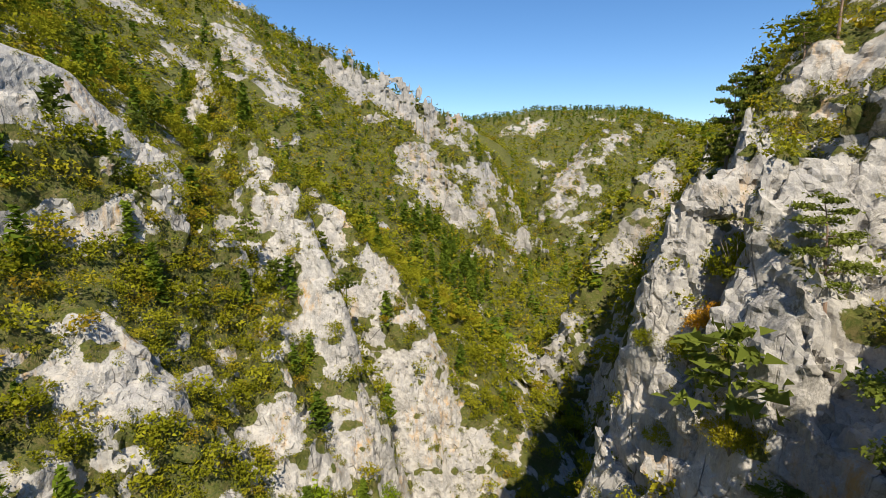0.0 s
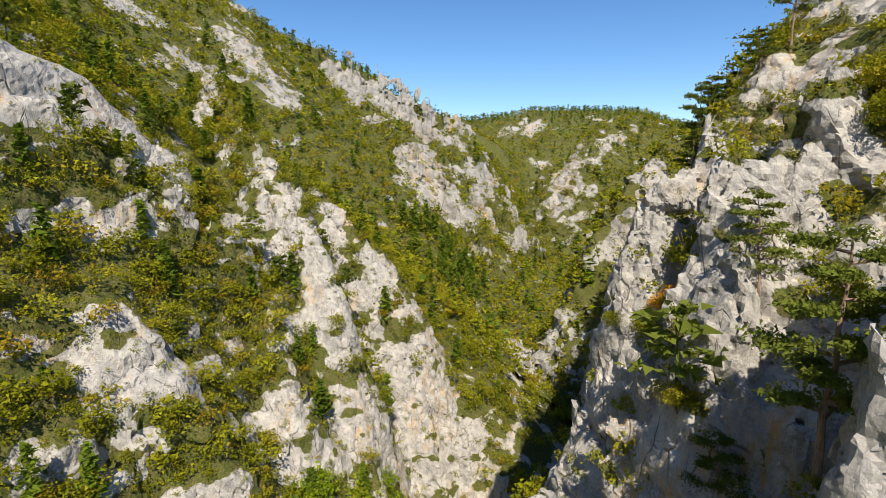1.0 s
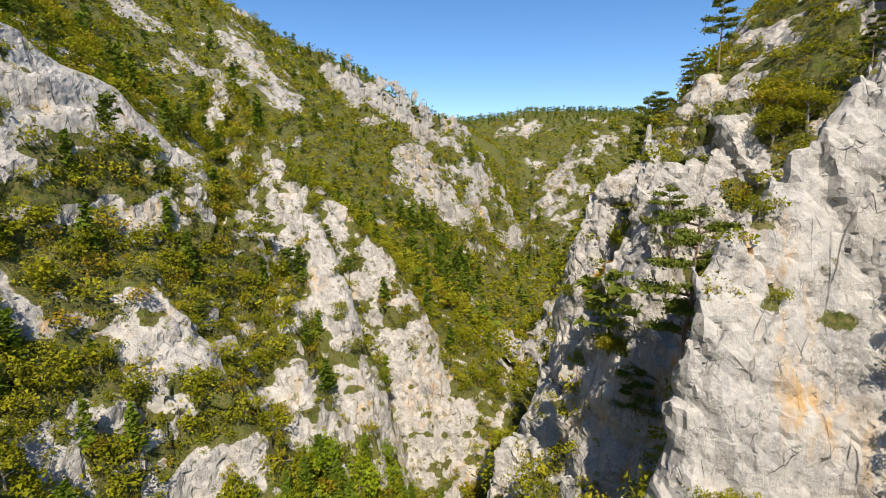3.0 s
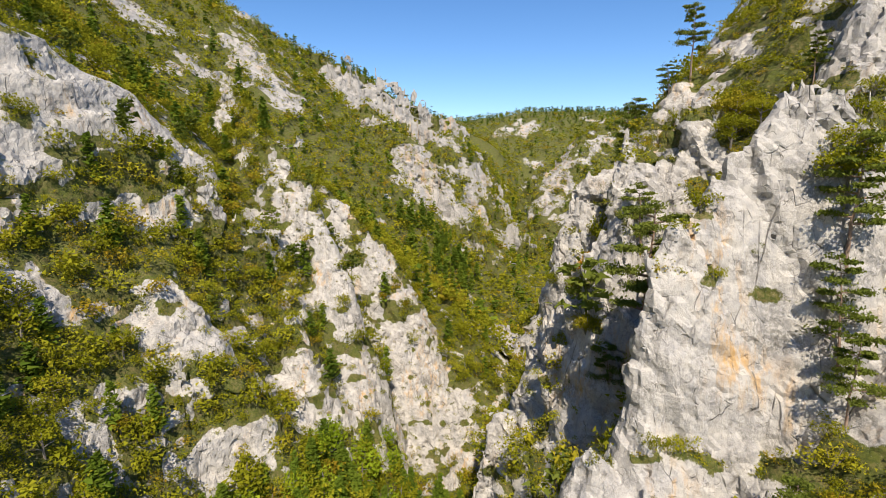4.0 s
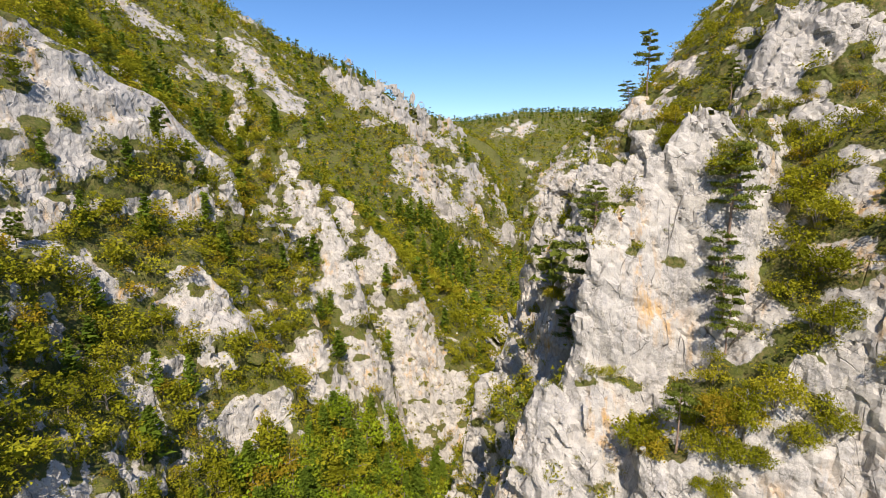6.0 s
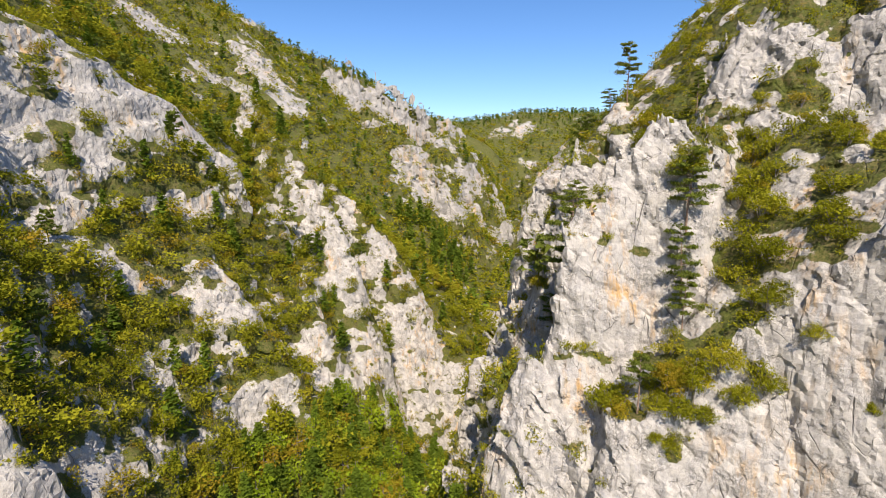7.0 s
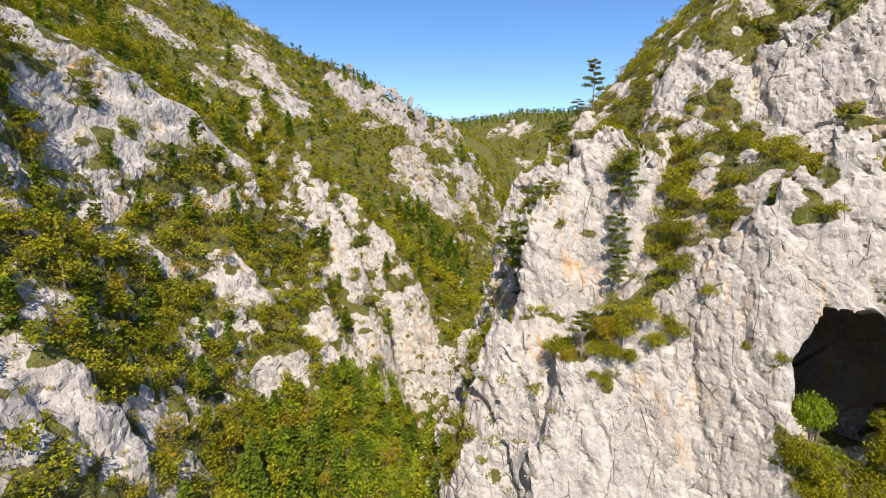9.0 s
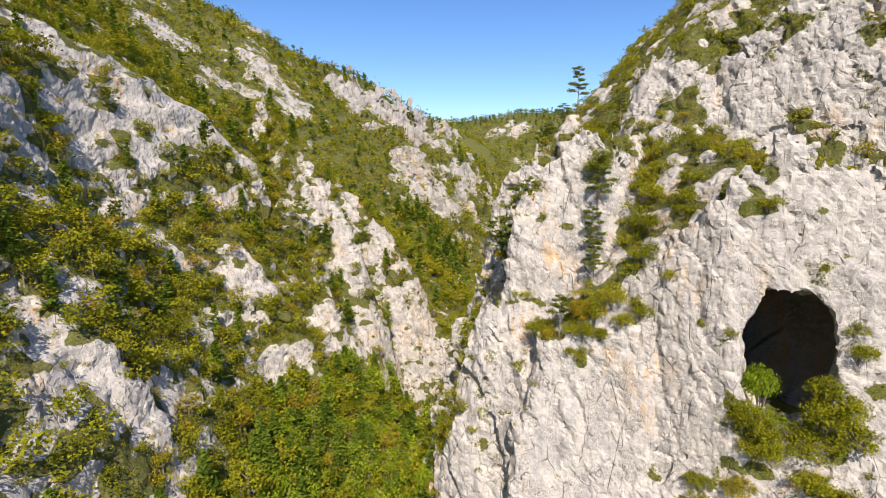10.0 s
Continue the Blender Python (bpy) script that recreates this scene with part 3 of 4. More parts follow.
def relief(x, y, z, size):
    """Large relief of the rock, in metres along the normal: bulges, leaning blocks with open joints, small blocks."""
    r = 1.5 * size * fbm(x / (15 * size), y / (15 * size), z / (19 * size), 2, 3)
    if size < 2:
        step = (z / 7.6 + 0.9 * fbm(x / 13, y / 13, z / 40, 2, 31)) % 1.0
        shelf = np.where(step < 0.72, step / 0.72, (1 - step) / 0.28) - 0.5
        r = r + 0.9 * shelf * np.clip((-6 - x) / 10, 0, 1) * np.clip((98 - y) / 14, 0, 1)
    bend = 0.26 * fbm(x / (6 * size), y / (6 * size), z / (6 * size), 2, 15)
    rough = np.clip(0.55 + 1.7 * fbm(x / (19 * size), y / (19 * size), z / (24 * size), 2, 33), 0.55 if size < 2 else 0.8, 1.0)
    calm = np.maximum(np.clip((x - 17) / 6, 0, 1) * np.clip((17 - y) / 6, 0, 1) * np.clip((82 - z) / 6, 0, 1), 1.3 * np.clip((-60 - x) / 6, 0, 1) * np.clip((z - 78) / 8, 0, 1) * np.clip((110 - y) / 10, 0, 1))
    rough = rough * (1 - 0.72 * calm)
    joint, number = blocks((x + 0.35 * z) / (5.5 * size) + bend, y / (5.5 * size) - bend, (z - 0.2 * x) / (15 * size) + bend, 21)
    r = r + size * (1.8 * (number - 0.5) - 1.15 * np.clip(1 - joint / 0.085, 0, 1)) * np.maximum(0.25 + 0.75 * rough - 0.12 * calm, 0.1) + 0.4 * size
    split = value_noise((x + 0.28 * z) / (7 * size) + bend, y / (7 * size), z / (45 * size), 51)
    r = r - 1.7 * size * (1 - 0.6 * np.clip(calm, 0, 1)) * np.exp(-(split / 0.07) ** 2) * np.clip(0.4 + 1.5 * value_noise(x / 16, y / 16, z / 16, 52), 0, 1)
    joint, number = blocks((x + 0.3 * z) / (2.3 * size) + bend, y / (2.3 * size) + bend, (z + 0.25 * x) / (4.6 * size) - bend, 25)
    small = 0.75 if size < 2 else 1.3
    return r + size * small * ((number - 0.5) - 0.75 * np.clip(1 - joint / 0.14, 0, 1)) * rough


def make_mesh(name, verts, faces, attributes=(), smooth=False):
    """A mesh from arrays; faces all with the same number of corners."""
    me = bpy.data.meshes.new(name)
    n, k = faces.shape
    me.vertices.add(len(verts))
    me.vertices.foreach_set("co", np.ascontiguousarray(verts, np.float32).ravel())
    me.loops.add(n * k)
    me.loops.foreach_set("vertex_index", np.ascontiguousarray(faces, np.int32).ravel())
    me.polygons.add(n)
    me.polygons.foreach_set("loop_start", np.arange(0, n * k, k, dtype=np.int32))
    me.polygons.foreach_set("use_smooth", np.full(n, smooth))
    for key, values in attributes:
        me.attributes.new(key, "FLOAT", "POINT").data.foreach_set("value", np.ascontiguousarray(values, np.float32))
    me.update(calc_edges=True)
    return me


def vertex_normals(verts, quads):
    p = verts[quads]
    fn = np.cross(p[:, 2] - p[:, 0], p[:, 3] - p[:, 1])
    vn = np.zeros_like(verts)
    for c in range(4):
        for a in range(3):
            vn[:, a] += np.bincount(quads[:, c], fn[:, a], len(verts))
    return vn / np.maximum(np.linalg.norm(vn, axis=1), 1e-9)[:, None]


def without_crumbs(verts, quads, least=150):
    """Leaves out loose bits of rock that hang on to nothing."""
    label = np.arange(len(verts))
    while True:
        low = label[quads].min(1)
        after = label.copy()
        for c in range(4):
            np.minimum.at(after, quads[:, c], low)
        after = after[after]
        if np.array_equal(after, label):
            break
        label = after
    size = np.bincount(label, minlength=len(verts))
    quads = quads[size[label[quads[:, 0]]] >= least]
    used, back = np.unique(quads, return_inverse=True)
    return verts[used], back.reshape(quads.shape)


def around(b):
    """A plan grid shifted to each of its nine neighbours."""
    p = np.pad(b, 1, mode="edge")
    return [p[i:i + b.shape[0], j:j + b.shape[1]] for i in range(3) for j in range(3)]


def evened(a):
    """The largest value among neighbours, then blurred."""
    a = np.maximum.reduce(around(a))
    for _ in range(4):
        a = sum(around(a)) / 9
    return a


def rock_region(box, step, size, cave=False):
    """Rock surface within a box (x0, x1, y0, y1, z0, z1): vertices, quads, normals, soil."""
    x0, x1, y0, y1, z0, z1 = box
    xs, ys, zs = np.arange(x0, x1, step), np.arange(y0, y1, step), np.arange(z0, z1, step)
    gx, gy = np.meshgrid(xs, ys, indexing="ij")
    h = height(gx, gy)
    if 0.6 < step < 1:
        # steep walls are spread over a few steps of the grid, so that they come out even
        for _ in range(2):
            h = sum(around(h)) / 9
    sx, sy = np.gradient(h, step)
    slope = np.sqrt(1 + sx * sx + sy * sy)
    steep = evened(slope)
    field = ((h[:, :, None] - zs[None, None, :]) / steep[:, :, None]).astype(np.float32)
    near = np.argwhere(np.abs(field) < 4.6 * size)
    i, j, k = near.T
    px, py, pz = xs[i], ys[j], zs[k]
    keep = field[i, j, k] + relief(px, py, pz, size) * np.clip((slope[i, j] - 1.0) * 1.1, 0.3 if size < 2 else 0.6, 1.0)
    field[i, j, k] = keep
    if cave:
        hx, hy = (xs > 38) & (xs < 91), (ys > -26) & (ys < 46)
        a, b = np.flatnonzero(hx), np.flatnonzero(hy)
        cx, cy, cz = np.meshgrid(xs[a], ys[b], zs, indexing="ij")
        part_field = field[a[0]:a[-1] + 1, b[0]:b[-1] + 1]
        field[a[0]:a[-1] + 1, b[0]:b[-1] + 1] = np.minimum(part_field, -cave_field(cx, cy, cz) + 1.3 * fbm(cx / 3.4, cy / 3.4, cz / 3.4, 3, 60))
    verts, quads = net(field, (x0, y0, z0), step)
    verts, quads = without_crumbs(verts, quads)
    normals = vertex_normals(verts, quads)
    x, y, z = verts.T
    local = np.hypot(normals[:, 0], normals[:, 1]) / np.maximum(normals[:, 2], 0.12)
    gi, gj = np.clip(((x - x0) / step).astype(int), 0, len(xs) - 1), np.clip(((y - y0) / step).astype(int), 0, len(ys) - 1)
    broad = np.sqrt(slope[gi, gj] ** 2 - 1)
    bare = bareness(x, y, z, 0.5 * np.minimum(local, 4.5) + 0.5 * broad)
    joint, number = blocks(x / (1.25 * size), y / (1.25 * size), z / (1.9 * size), 80)
    fine = size * (0.10 * fbm(x / (1.1 * size), y / (1.1 * size), z / (1.6 * size), 2, 70) + 0.24 * (number - 0.5) - 0.15 * np.clip(1 - joint / 0.2, 0, 1))
    verts = verts + normals * (fine * (0.3 + 0.7 * bare))[:, None]
    return verts, quads, vertex_normals(verts, quads), 1 - bare


def split_rock(verts, quads, soil, owner, names, material):
    """One object for each form that a region shows."""
    for key, (name, label, category, kind) in names.items():
        pick = quads[owner[quads[:, 0]] == key]
        if not len(pick):
            continue
        used, back = np.unique(pick, return_inverse=True)
        me = make_mesh(name, verts[used], back.reshape(pick.shape), (("soil", soil[used]),))
        me.materials.append(material)
        tagged(new(name, me), label, category, kind=kind)


def owners(x, y, keys):
    """Which of the named forms stands highest; -1: none of them."""
    f = forms(x, y)
    top = np.full(x.shape, -1e9)
    who = np.zeros(x.shape, int)
    for number, key in enumerate(f):
        better = f[key] > top
        who[better], top[better] = number, f[key][better]
    order = list(f)
    result = np.full(x.shape, -1)
    for number, key in enumerate(keys):
        result[who == order.index(key)] = number
    return result


RIGHT_BOX = (3.0, 92.0, -40.0, 78.0, -8.0, 132.0)
LEFT_BOX = (-126.0, 24.0, -28.0, 176.0, -26.0, 166.0)
GAP_BOX = (21.0, 135.0, 77.0, 156.0, -22.0, 120.0)
MID_BOX = (-215.0, 260.0, 150.0, 640.0, -20.0, 260.0)

rv, rq, rn, rs = rock_region(RIGHT_BOX, 0.47, 1.0, cave=True)
who = owners(rv[:, 0], rv[:, 1], ("spur_r", "buttress", "tower"))
split_rock(rv, rq, rs, who, {
    0: ("rock_spur", "pale grey limestone spur with a steep bare face and ochre stains", "rock spur", "structure"),
    1: ("rock_buttress", "weathered limestone buttress with fissures and ledges over the gorge", "rock buttress", "structure"),
    2: ("rock_tower", "rounded pale limestone tower among bushes on the slope", "rock tower", "structure"),
    -1: ("cliff", "steep pale limestone cliff with a dark arched cave and bushy ledges", "cliff", "structure"),
}, ROCK)
lv, lq, ln, ls = rock_region(LEFT_BOX, 0.78, 1.0)
who = owners(lv[:, 0], lv[:, 1], ("spur_s", "slab", "block_l", "block_n"))
split_rock(lv, lq, ls, who, {
    0: ("rock_spur", "jagged white limestone spur with vertical fissures above the forest", "rock spur", "structure"),
    1: ("rock_slab", "long grey limestone slab slanting down a wooded slope", "rock slab", "structure"),
    2: ("rock_outcrop", "broad grey limestone outcrop dotted with small bushes", "rock outcrop", "structure"),
    3: ("rock_outcrop", "blocky pale limestone outcrop rising out of the bushes", "rock outcrop", "structure"),
    -1: ("hillside", "steep wooded limestone hillside with rock ledges and bushes", "hillside", "structure"),
}, ROCK)
cv, cq, cn, cs = rock_region(GAP_BOX, 1.2, 1.2)
split_rock(cv, cq, cs, np.full(len(cv), -1), {-1: ("gorge_side", "steep wooded gorge side below the limestone crags", "hillside", "structure")}, ROCK)
mv, mq, mn, ms = rock_region(MID_BOX, 2.2, 2.2)
who = owners(mv[:, 0], mv[:, 1], ("rock_b", "knob", "far_buttress"))
split_rock(mv, mq, ms, who, {
    0: ("rock_face", "tall pale limestone face standing over the wooded gorge", "rock face", "structure"),
    1: ("rock_knob", "small white limestone cliff beside the gorge floor", "rock knob", "structure"),
    2: ("rock_buttress", "distant grey limestone buttress with wooded gullies", "rock buttress", "structure"),
    -1: ("mountainside", "distant wooded mountainside broken by pale limestone crags", "mountainside", "structure"),
}, ROCK_FAR)


# the ground under all of it, out to the horizon
def ground_sheet():
    a = np.concatenate([np.linspace(-4600, -700, 24)[:-1], np.arange(-700, 701, 11.0), np.linspace(700, 4600, 24)[1:]])
    b = np.concatenate([np.linspace(-3500, -500, 18)[:-1], np.arange(-500, 1250, 11.0), np.linspace(1250, 4600, 20)[1:]])
    gx, gy = np.meshgrid(a, b, indexing="ij")
    z = height(gx, gy) + 5 * fbm(gx / 60, gy / 60, gx * 0, 3, 90) * np.clip((gy - 500) / 200, 0, 1)
    for x0, x1, y0, y1, _, _ in (RIGHT_BOX, LEFT_BOX, MID_BOX, GAP_BOX):
        inset = np.minimum(np.minimum(gx - x0, x1 - gx), np.minimum(gy - y0, y1 - gy))
        z = z - np.clip(inset * 1.6, 0, 75)
    slope = np.hypot(*np.gradient(height(gx, gy), a, b))
    verts = np.stack([gx.ravel(), gy.ravel(), z.ravel()], 1)
    n, m = gx.shape
    i, j = np.meshgrid(np.arange(n - 1), np.arange(m - 1), indexing="ij")
    k = (i * m + j).ravel()
    quads = np.stack([k, k + m, k + m + 1, k + 1], 1)
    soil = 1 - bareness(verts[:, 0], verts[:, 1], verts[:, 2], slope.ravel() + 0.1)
    me = make_mesh("ground", verts, quads, (("soil", soil),), True)
    me.materials.append(ROCK_FAR)
    tagged(new("ground", me), "wooded mountain ground with a deep rocky gorge", "ground", kind="structure")
    return verts, soil


gv, gs = ground_sheet()


# ---- plants ----
def part(name, me, material, parent, label=""):
    """A mesh as one part of a thing."""
    if not me.materials:
        me.materials.append(material)
    ob = new(name, me)
    ob.parent = parent
    return tagged(ob, label)


RNG = np.random.default_rng(7)


def leaves(centres, size, flat=0.0, spread=0.35, stretch=1.0):
    """Small leaf quads at the centres, turned at random; flat: how far they lie level."""
    n = len(centres)
    a = RNG.normal(size=(n, 3))
    a[:, 2] *= 1 - flat
    a /= np.linalg.norm(a, axis=1)[:, None]
    b = RNG.normal(size=(n, 3))
    b[:, 2] *= 1 - flat
    b = np.cross(a, np.cross(b, a))
    b /= np.maximum(np.linalg.norm(b, axis=1), 1e-6)[:, None]
    s = size * (1 + spread * RNG.normal(size=n))[:, None] * 0.62
    a, b = a * s * stretch, b * s
    v = np.stack([centres - a * 0.6 - b * 0.55, centres + a, centres - a * 0.5 + b * 0.6], 1).reshape(-1, 3)
    return v, np.arange(3 * n).reshape(n, 3)


def tube(points, radii, sides=6):
    """A tapered tube along points."""
    points = np.asarray(points, float)
    verts, faces = [], []
    way = np.gradient(points, axis=0)
    for p, d, r in zip(points, way, radii):
        d = d / np.linalg.norm(d)
        u = np.cross(d, (0.31, 0.95, 0.05))
        u /= np.linalg.norm(u)
        w = np.cross(d, u)
        ang = np.arange(sides) * 2 * np.pi / sides
        verts.append(p + r * (np.cos(ang)[:, None] * u + np.sin(ang)[:, None] * w))
    for i in range(len(points) - 1):
        for j in range(sides):
            a, b = i * sides + j, i * sides + (j + 1) % sides
            faces += [(a, b, b + sides), (a, b + sides, a + sides)]
    return np.concatenate(verts), np.array(faces)


def joined(pieces):
    verts, faces, n = [], [], 0
    for v, f in pieces:
        verts.append(v)
        faces.append(f + n)
        n += len(v)
    return np.concatenate(verts), np.concatenate(faces)


def clumped(lobes, clumps, each, clump_size):
    """Leaf places: clumps on the outer part of lobes (x, y, z, rx, rz), leaves about each clump."""
    lobes = np.asarray(lobes, float)
    weight = lobes[:, 3] ** 2
    pick = RNG.choice(len(lobes), clumps, p=weight / weight.sum())
    d = RNG.normal(size=(clumps, 3))
    d[:, 2] = np.abs(d[:, 2]) * 1.1 - 0.35
    d /= np.linalg.norm(d, axis=1)[:, None]
    r = RNG.uniform(0.55, 1.06, clumps)[:, None]
    c = lobes[pick, :3] + d * r * lobes[pick][:, [3, 3, 4]]
    return np.repeat(c, each, 0) + RNG.normal(size=(clumps * each, 3)) * clump_size * np.array((1, 1, 0.7))


def broad_crown(kind, clumps, each, leaf):
    """Crown of a bush (kind 0) or a broad-leaved tree (kind 1), unit height 1."""
    if kind == 0:
        lobes = [(RNG.uniform(-0.4, 0.4), RNG.uniform(-0.4, 0.4), RNG.uniform(0.25, 0.55), RNG.uniform(0.3, 0.48), RNG.uniform(0.25, 0.42)) for _ in range(5)]
    else:
        lobes = [(0, 0, 0.72, 0.27, 0.25)]
        for i in range(7):
            a = i * 2.4 + RNG.uniform(-0.4, 0.4)
            lobes.append((0.2 * math.cos(a), 0.2 * math.sin(a), RNG.uniform(0.36, 0.74), RNG.uniform(0.16, 0.25), RNG.uniform(0.13, 0.2)))
    return leaves(clumped(lobes, clumps, each, leaf * 1.1), leaf)


def broad_stems(kind):
    pieces = []
    if kind == 0:
        for i in range(6):
            a = RNG.uniform(0, 6.28)
            r = RNG.uniform(0.15, 0.45)
            pieces.append(tube([(0, 0, -0.12), (0.4 * r * math.cos(a), 0.4 * r * math.sin(a), 0.3), (r * math.cos(a), r * math.sin(a), 0.7)], (0.03, 0.02, 0.006), 5))
    else:
        pieces.append(tube([(0, 0, -0.1), (0.01, 0, 0.2), (0.02, 0.02, 0.5), (0, 0, 0.85)], (0.035, 0.026, 0.018, 0.005), 7))
        for i in range(8):
            a = i * 2.4
            z = 0.24 + 0.06 * i
            pieces.append(tube([(0.01, 0, z), (0.12 * math.cos(a), 0.12 * math.sin(a), z + 0.07), (0.25 * math.cos(a), 0.25 * math.sin(a), z + 0.12)], (0.014, 0.009, 0.003), 5))
    return joined(pieces)


def spruce_crown(tiers, arms, per_arm, leaf):
    c = []
    for i in range(tiers):
        z = 0.12 + 0.86 * i / tiers
        reach = 0.235 * (1 - z) ** 0.8 + 0.012
        for j in range(arms):
            a = RNG.uniform(0, 6.28)
            for k in range(per_arm):
                q = (k + RNG.uniform(0.3, 1)) / per_arm * reach * RNG.uniform(0.8, 1.12)
                c.append((q * math.cos(a), q * math.sin(a), z - 0.30 * q + RNG.normal() * 0.006))
    return leaves(np.array(c), leaf, 0.55, 0.3, 1.5)


def pine_limbs(seed, low, count, reach, lean):
    """Trunk line, limbs and pad places of a mountain pine with level tiers, unit height 1."""
    rng = np.random.default_rng(seed)
    zs = np.linspace(-0.06, 1.0, 9)
    line = np.stack([lean * zs ** 2 + 0.006 * rng.normal(size=9), 0.006 * rng.normal(size=9), zs], 1)
    limbs, pads = [], []
    for i in range(count):
        z = low + (0.97 - low) * (i + rng.uniform(0, 0.8)) / count
        a = i * 2.4 + rng.uniform(-0.5, 0.5)
        r = reach * (1.05 - 0.55 * ((z - low) / (1 - low)) ** 2) * rng.uniform(0.55, 1.1)
        p0 = np.array([np.interp(z, zs, line[:, 0]), np.interp(z, zs, line[:, 1]), z])
        out = np.array([math.cos(a), math.sin(a), 0])
        p1 = p0 + out * r * 0.55 + (0, 0, 0.012)
        p2 = p0 + out * r + (0, 0, 0.03)
        limbs.append(([p0, p1, p2], 0.011 * (1.1 - 0.6 * z)))
        pads += [(p2, r * 0.42), (p1 + (0, 0, 0.012), r * 0.34), (p2 + np.cross(out, (0, 0, 1)) * r * 0.3 * rng.choice((-1, 1)), r * 0.3)]
    pads.append((line[-1], reach * 0.35))
    return line, limbs, pads


def pine_crown(pads, per_pad, leaf, thick=0.3):
    c = []
    for p, r in pads:
        d = RNG.normal(size=(per_pad, 3)) * 0.55
        c.append(p + d * np.array((r, r, r * thick)))
    return leaves(np.concatenate(c), leaf, 0.25, 0.3, 1.2)


class Kind:
    """A kind of plant: meshes for those near by, lighter arrays for the woods."""

    def __init__(self, name, category, labels, material, bark, near, stems, far):
        self.name, self.category, self.labels, self.material, self.bark = name, category, labels, material, bark
        self.crowns = [make_mesh("crown", *v) for v in near]
        self.stems = [make_mesh("stem", *v) for v in stems]
        self.far = far
        for me in self.crowns:
            me.materials.append(material)
        for me in self.stems:
            me.materials.append(bark)
        self.made, self.dyed = 0, {}


def plant(kind, place, high, wide=1.0, variant=None, turn=None, material=None, label=None, tilt=0.0):
    """One plant as a thing of its own, with stem and crown."""
    k = kind.made if variant is None else variant
    kind.made += 1
    base = new(kind.name)
    base.empty_display_size = 0.3
    ang = RNG.uniform(0, 6.28) if turn is None else turn
    base.matrix_world = Matrix.LocRotScale(Vector(place), Euler((tilt, 0.0, ang)), Vector((high * wide, high * wide, high)))
    crown = kind.crowns[k % len(kind.crowns)]
    if material and material != kind.material:
        key = (k % len(kind.crowns), material.name)
        if key not in kind.dyed:
            kind.dyed[key] = crown.copy()
            kind.dyed[key].materials.clear()
            kind.dyed[key].materials.append(material)
        crown = kind.dyed[key]
    part("stem" if kind.name == "bush" else "trunk", kind.stems[k % len(kind.stems)], kind.bark, base)
    part("crown", crown, kind.material, base)
    tagged(base, label or kind.labels[k % len(kind.labels)], kind.category, kind.name + " plants of the gorge")
    return base


def woods(name, label, category, kind, places, highs, wides, material=None, level=0):
    """Many plants as one object of joined crowns and trunks."""
    variants = kind.far[level]
    verts, faces, tints, n = [], [], [], 0
    which = RNG.integers(0, len(variants), len(places))
    for v in range(len(variants)):
        tv, tf = variants[v]
        pick = np.flatnonzero(which == v)
        if not len(pick):
            continue
        ang = RNG.uniform(0, 6.28, len(pick))
        c, s = np.cos(ang)[:, None], np.sin(ang)[:, None]
        hx = (highs[pick] * wides[pick])[:, None]
        x = (tv[None, :, 0] * c - tv[None, :, 1] * s) * hx + places[pick, 0:1]
        y = (tv[None, :, 0] * s + tv[None, :, 1] * c) * hx + places[pick, 1:2]
        z = tv[None, :, 2] * highs[pick][:, None] + places[pick, 2:3]
        verts.append(np.stack([x, y, z], 2).reshape(-1, 3))
        faces.append((tf[None] + (np.arange(len(pick)) * len(tv))[:, None, None]).reshape(-1, 3) + n)
        tints.append(np.repeat(RNG.uniform(0, 1, len(pick)), len(tv)))
        n += len(pick) * len(tv)
    me = make_mesh(name, np.concatenate(verts), np.concatenate(faces), (("tint", np.concatenate(tints)),))
    me.materials.append(material or kind.material)
    return tagged(new(name, me), label, category, kind="stuff")


BUSH = Kind("bush", "bush", ("dense olive-green bush rooted in a limestone ledge", "rounded green shrub growing from a rock crevice", "low leafy bush with yellowing leaves on limestone"), LEAF, GREY_BARK,
            [broad_crown(0, 70, 9, 0.085) for _ in range(5)], [broad_stems(0) for _ in range(2)],
            [[broad_crown(0, 21, 5, 0.145) for _ in range(5)], [broad_crown(0, 14, 4, 0.18) for _ in range(4)]])
TREE = Kind("broadleaf_tree", "tree", ("broad-leaved tree with an uneven olive-green crown", "slender broad-leaved tree on the steep gorge slope"), LEAF, GREY_BARK,
            [broad_crown(1, 64, 8, 0.064) for _ in range(4)], [broad_stems(1) for _ in range(2)],
            [[broad_crown(1, 36, 5, 0.088) for _ in range(5)], [broad_crown(1, 8, 4, 0.22) for _ in range(4)]])
trunk_pole = tube([(0, 0, -0.05), (0, 0, 0.5), (0, 0, 1.0)], (0.018, 0.011, 0.002), 6)
SPRUCE = Kind("spruce_tree", "tree", ("dark green spruce with drooping branches in the gorge", "tall narrow spruce among broad-leaved trees"), SPRUCE_NEEDLE, GREY_BARK,
              [spruce_crown(24, 11, 4, 0.045) for _ in range(2)], [trunk_pole],
              [[spruce_crown(15, 7, 2, 0.085) for _ in range(3)], [spruce_crown(7, 5, 1, 0.17) for _ in range(3)]])
PINES = [pine_limbs(1, 0.42, 15, 0.22, 0.02), pine_limbs(2, 0.3, 17, 0.26, 0.05), pine_limbs(3, 0.55, 12, 0.24, -0.03), pine_limbs(5, 0.25, 15, 0.32, 0.1)]


def pine_stem(p):
    line, limbs, _ = p
    pieces = [tube(line, np.linspace(0.019, 0.003, 9), 8)]
    for pts, r in limbs:
        pieces.append(tube(pts, (r, r * 0.7, r * 0.3), 5))
    return joined(pieces)


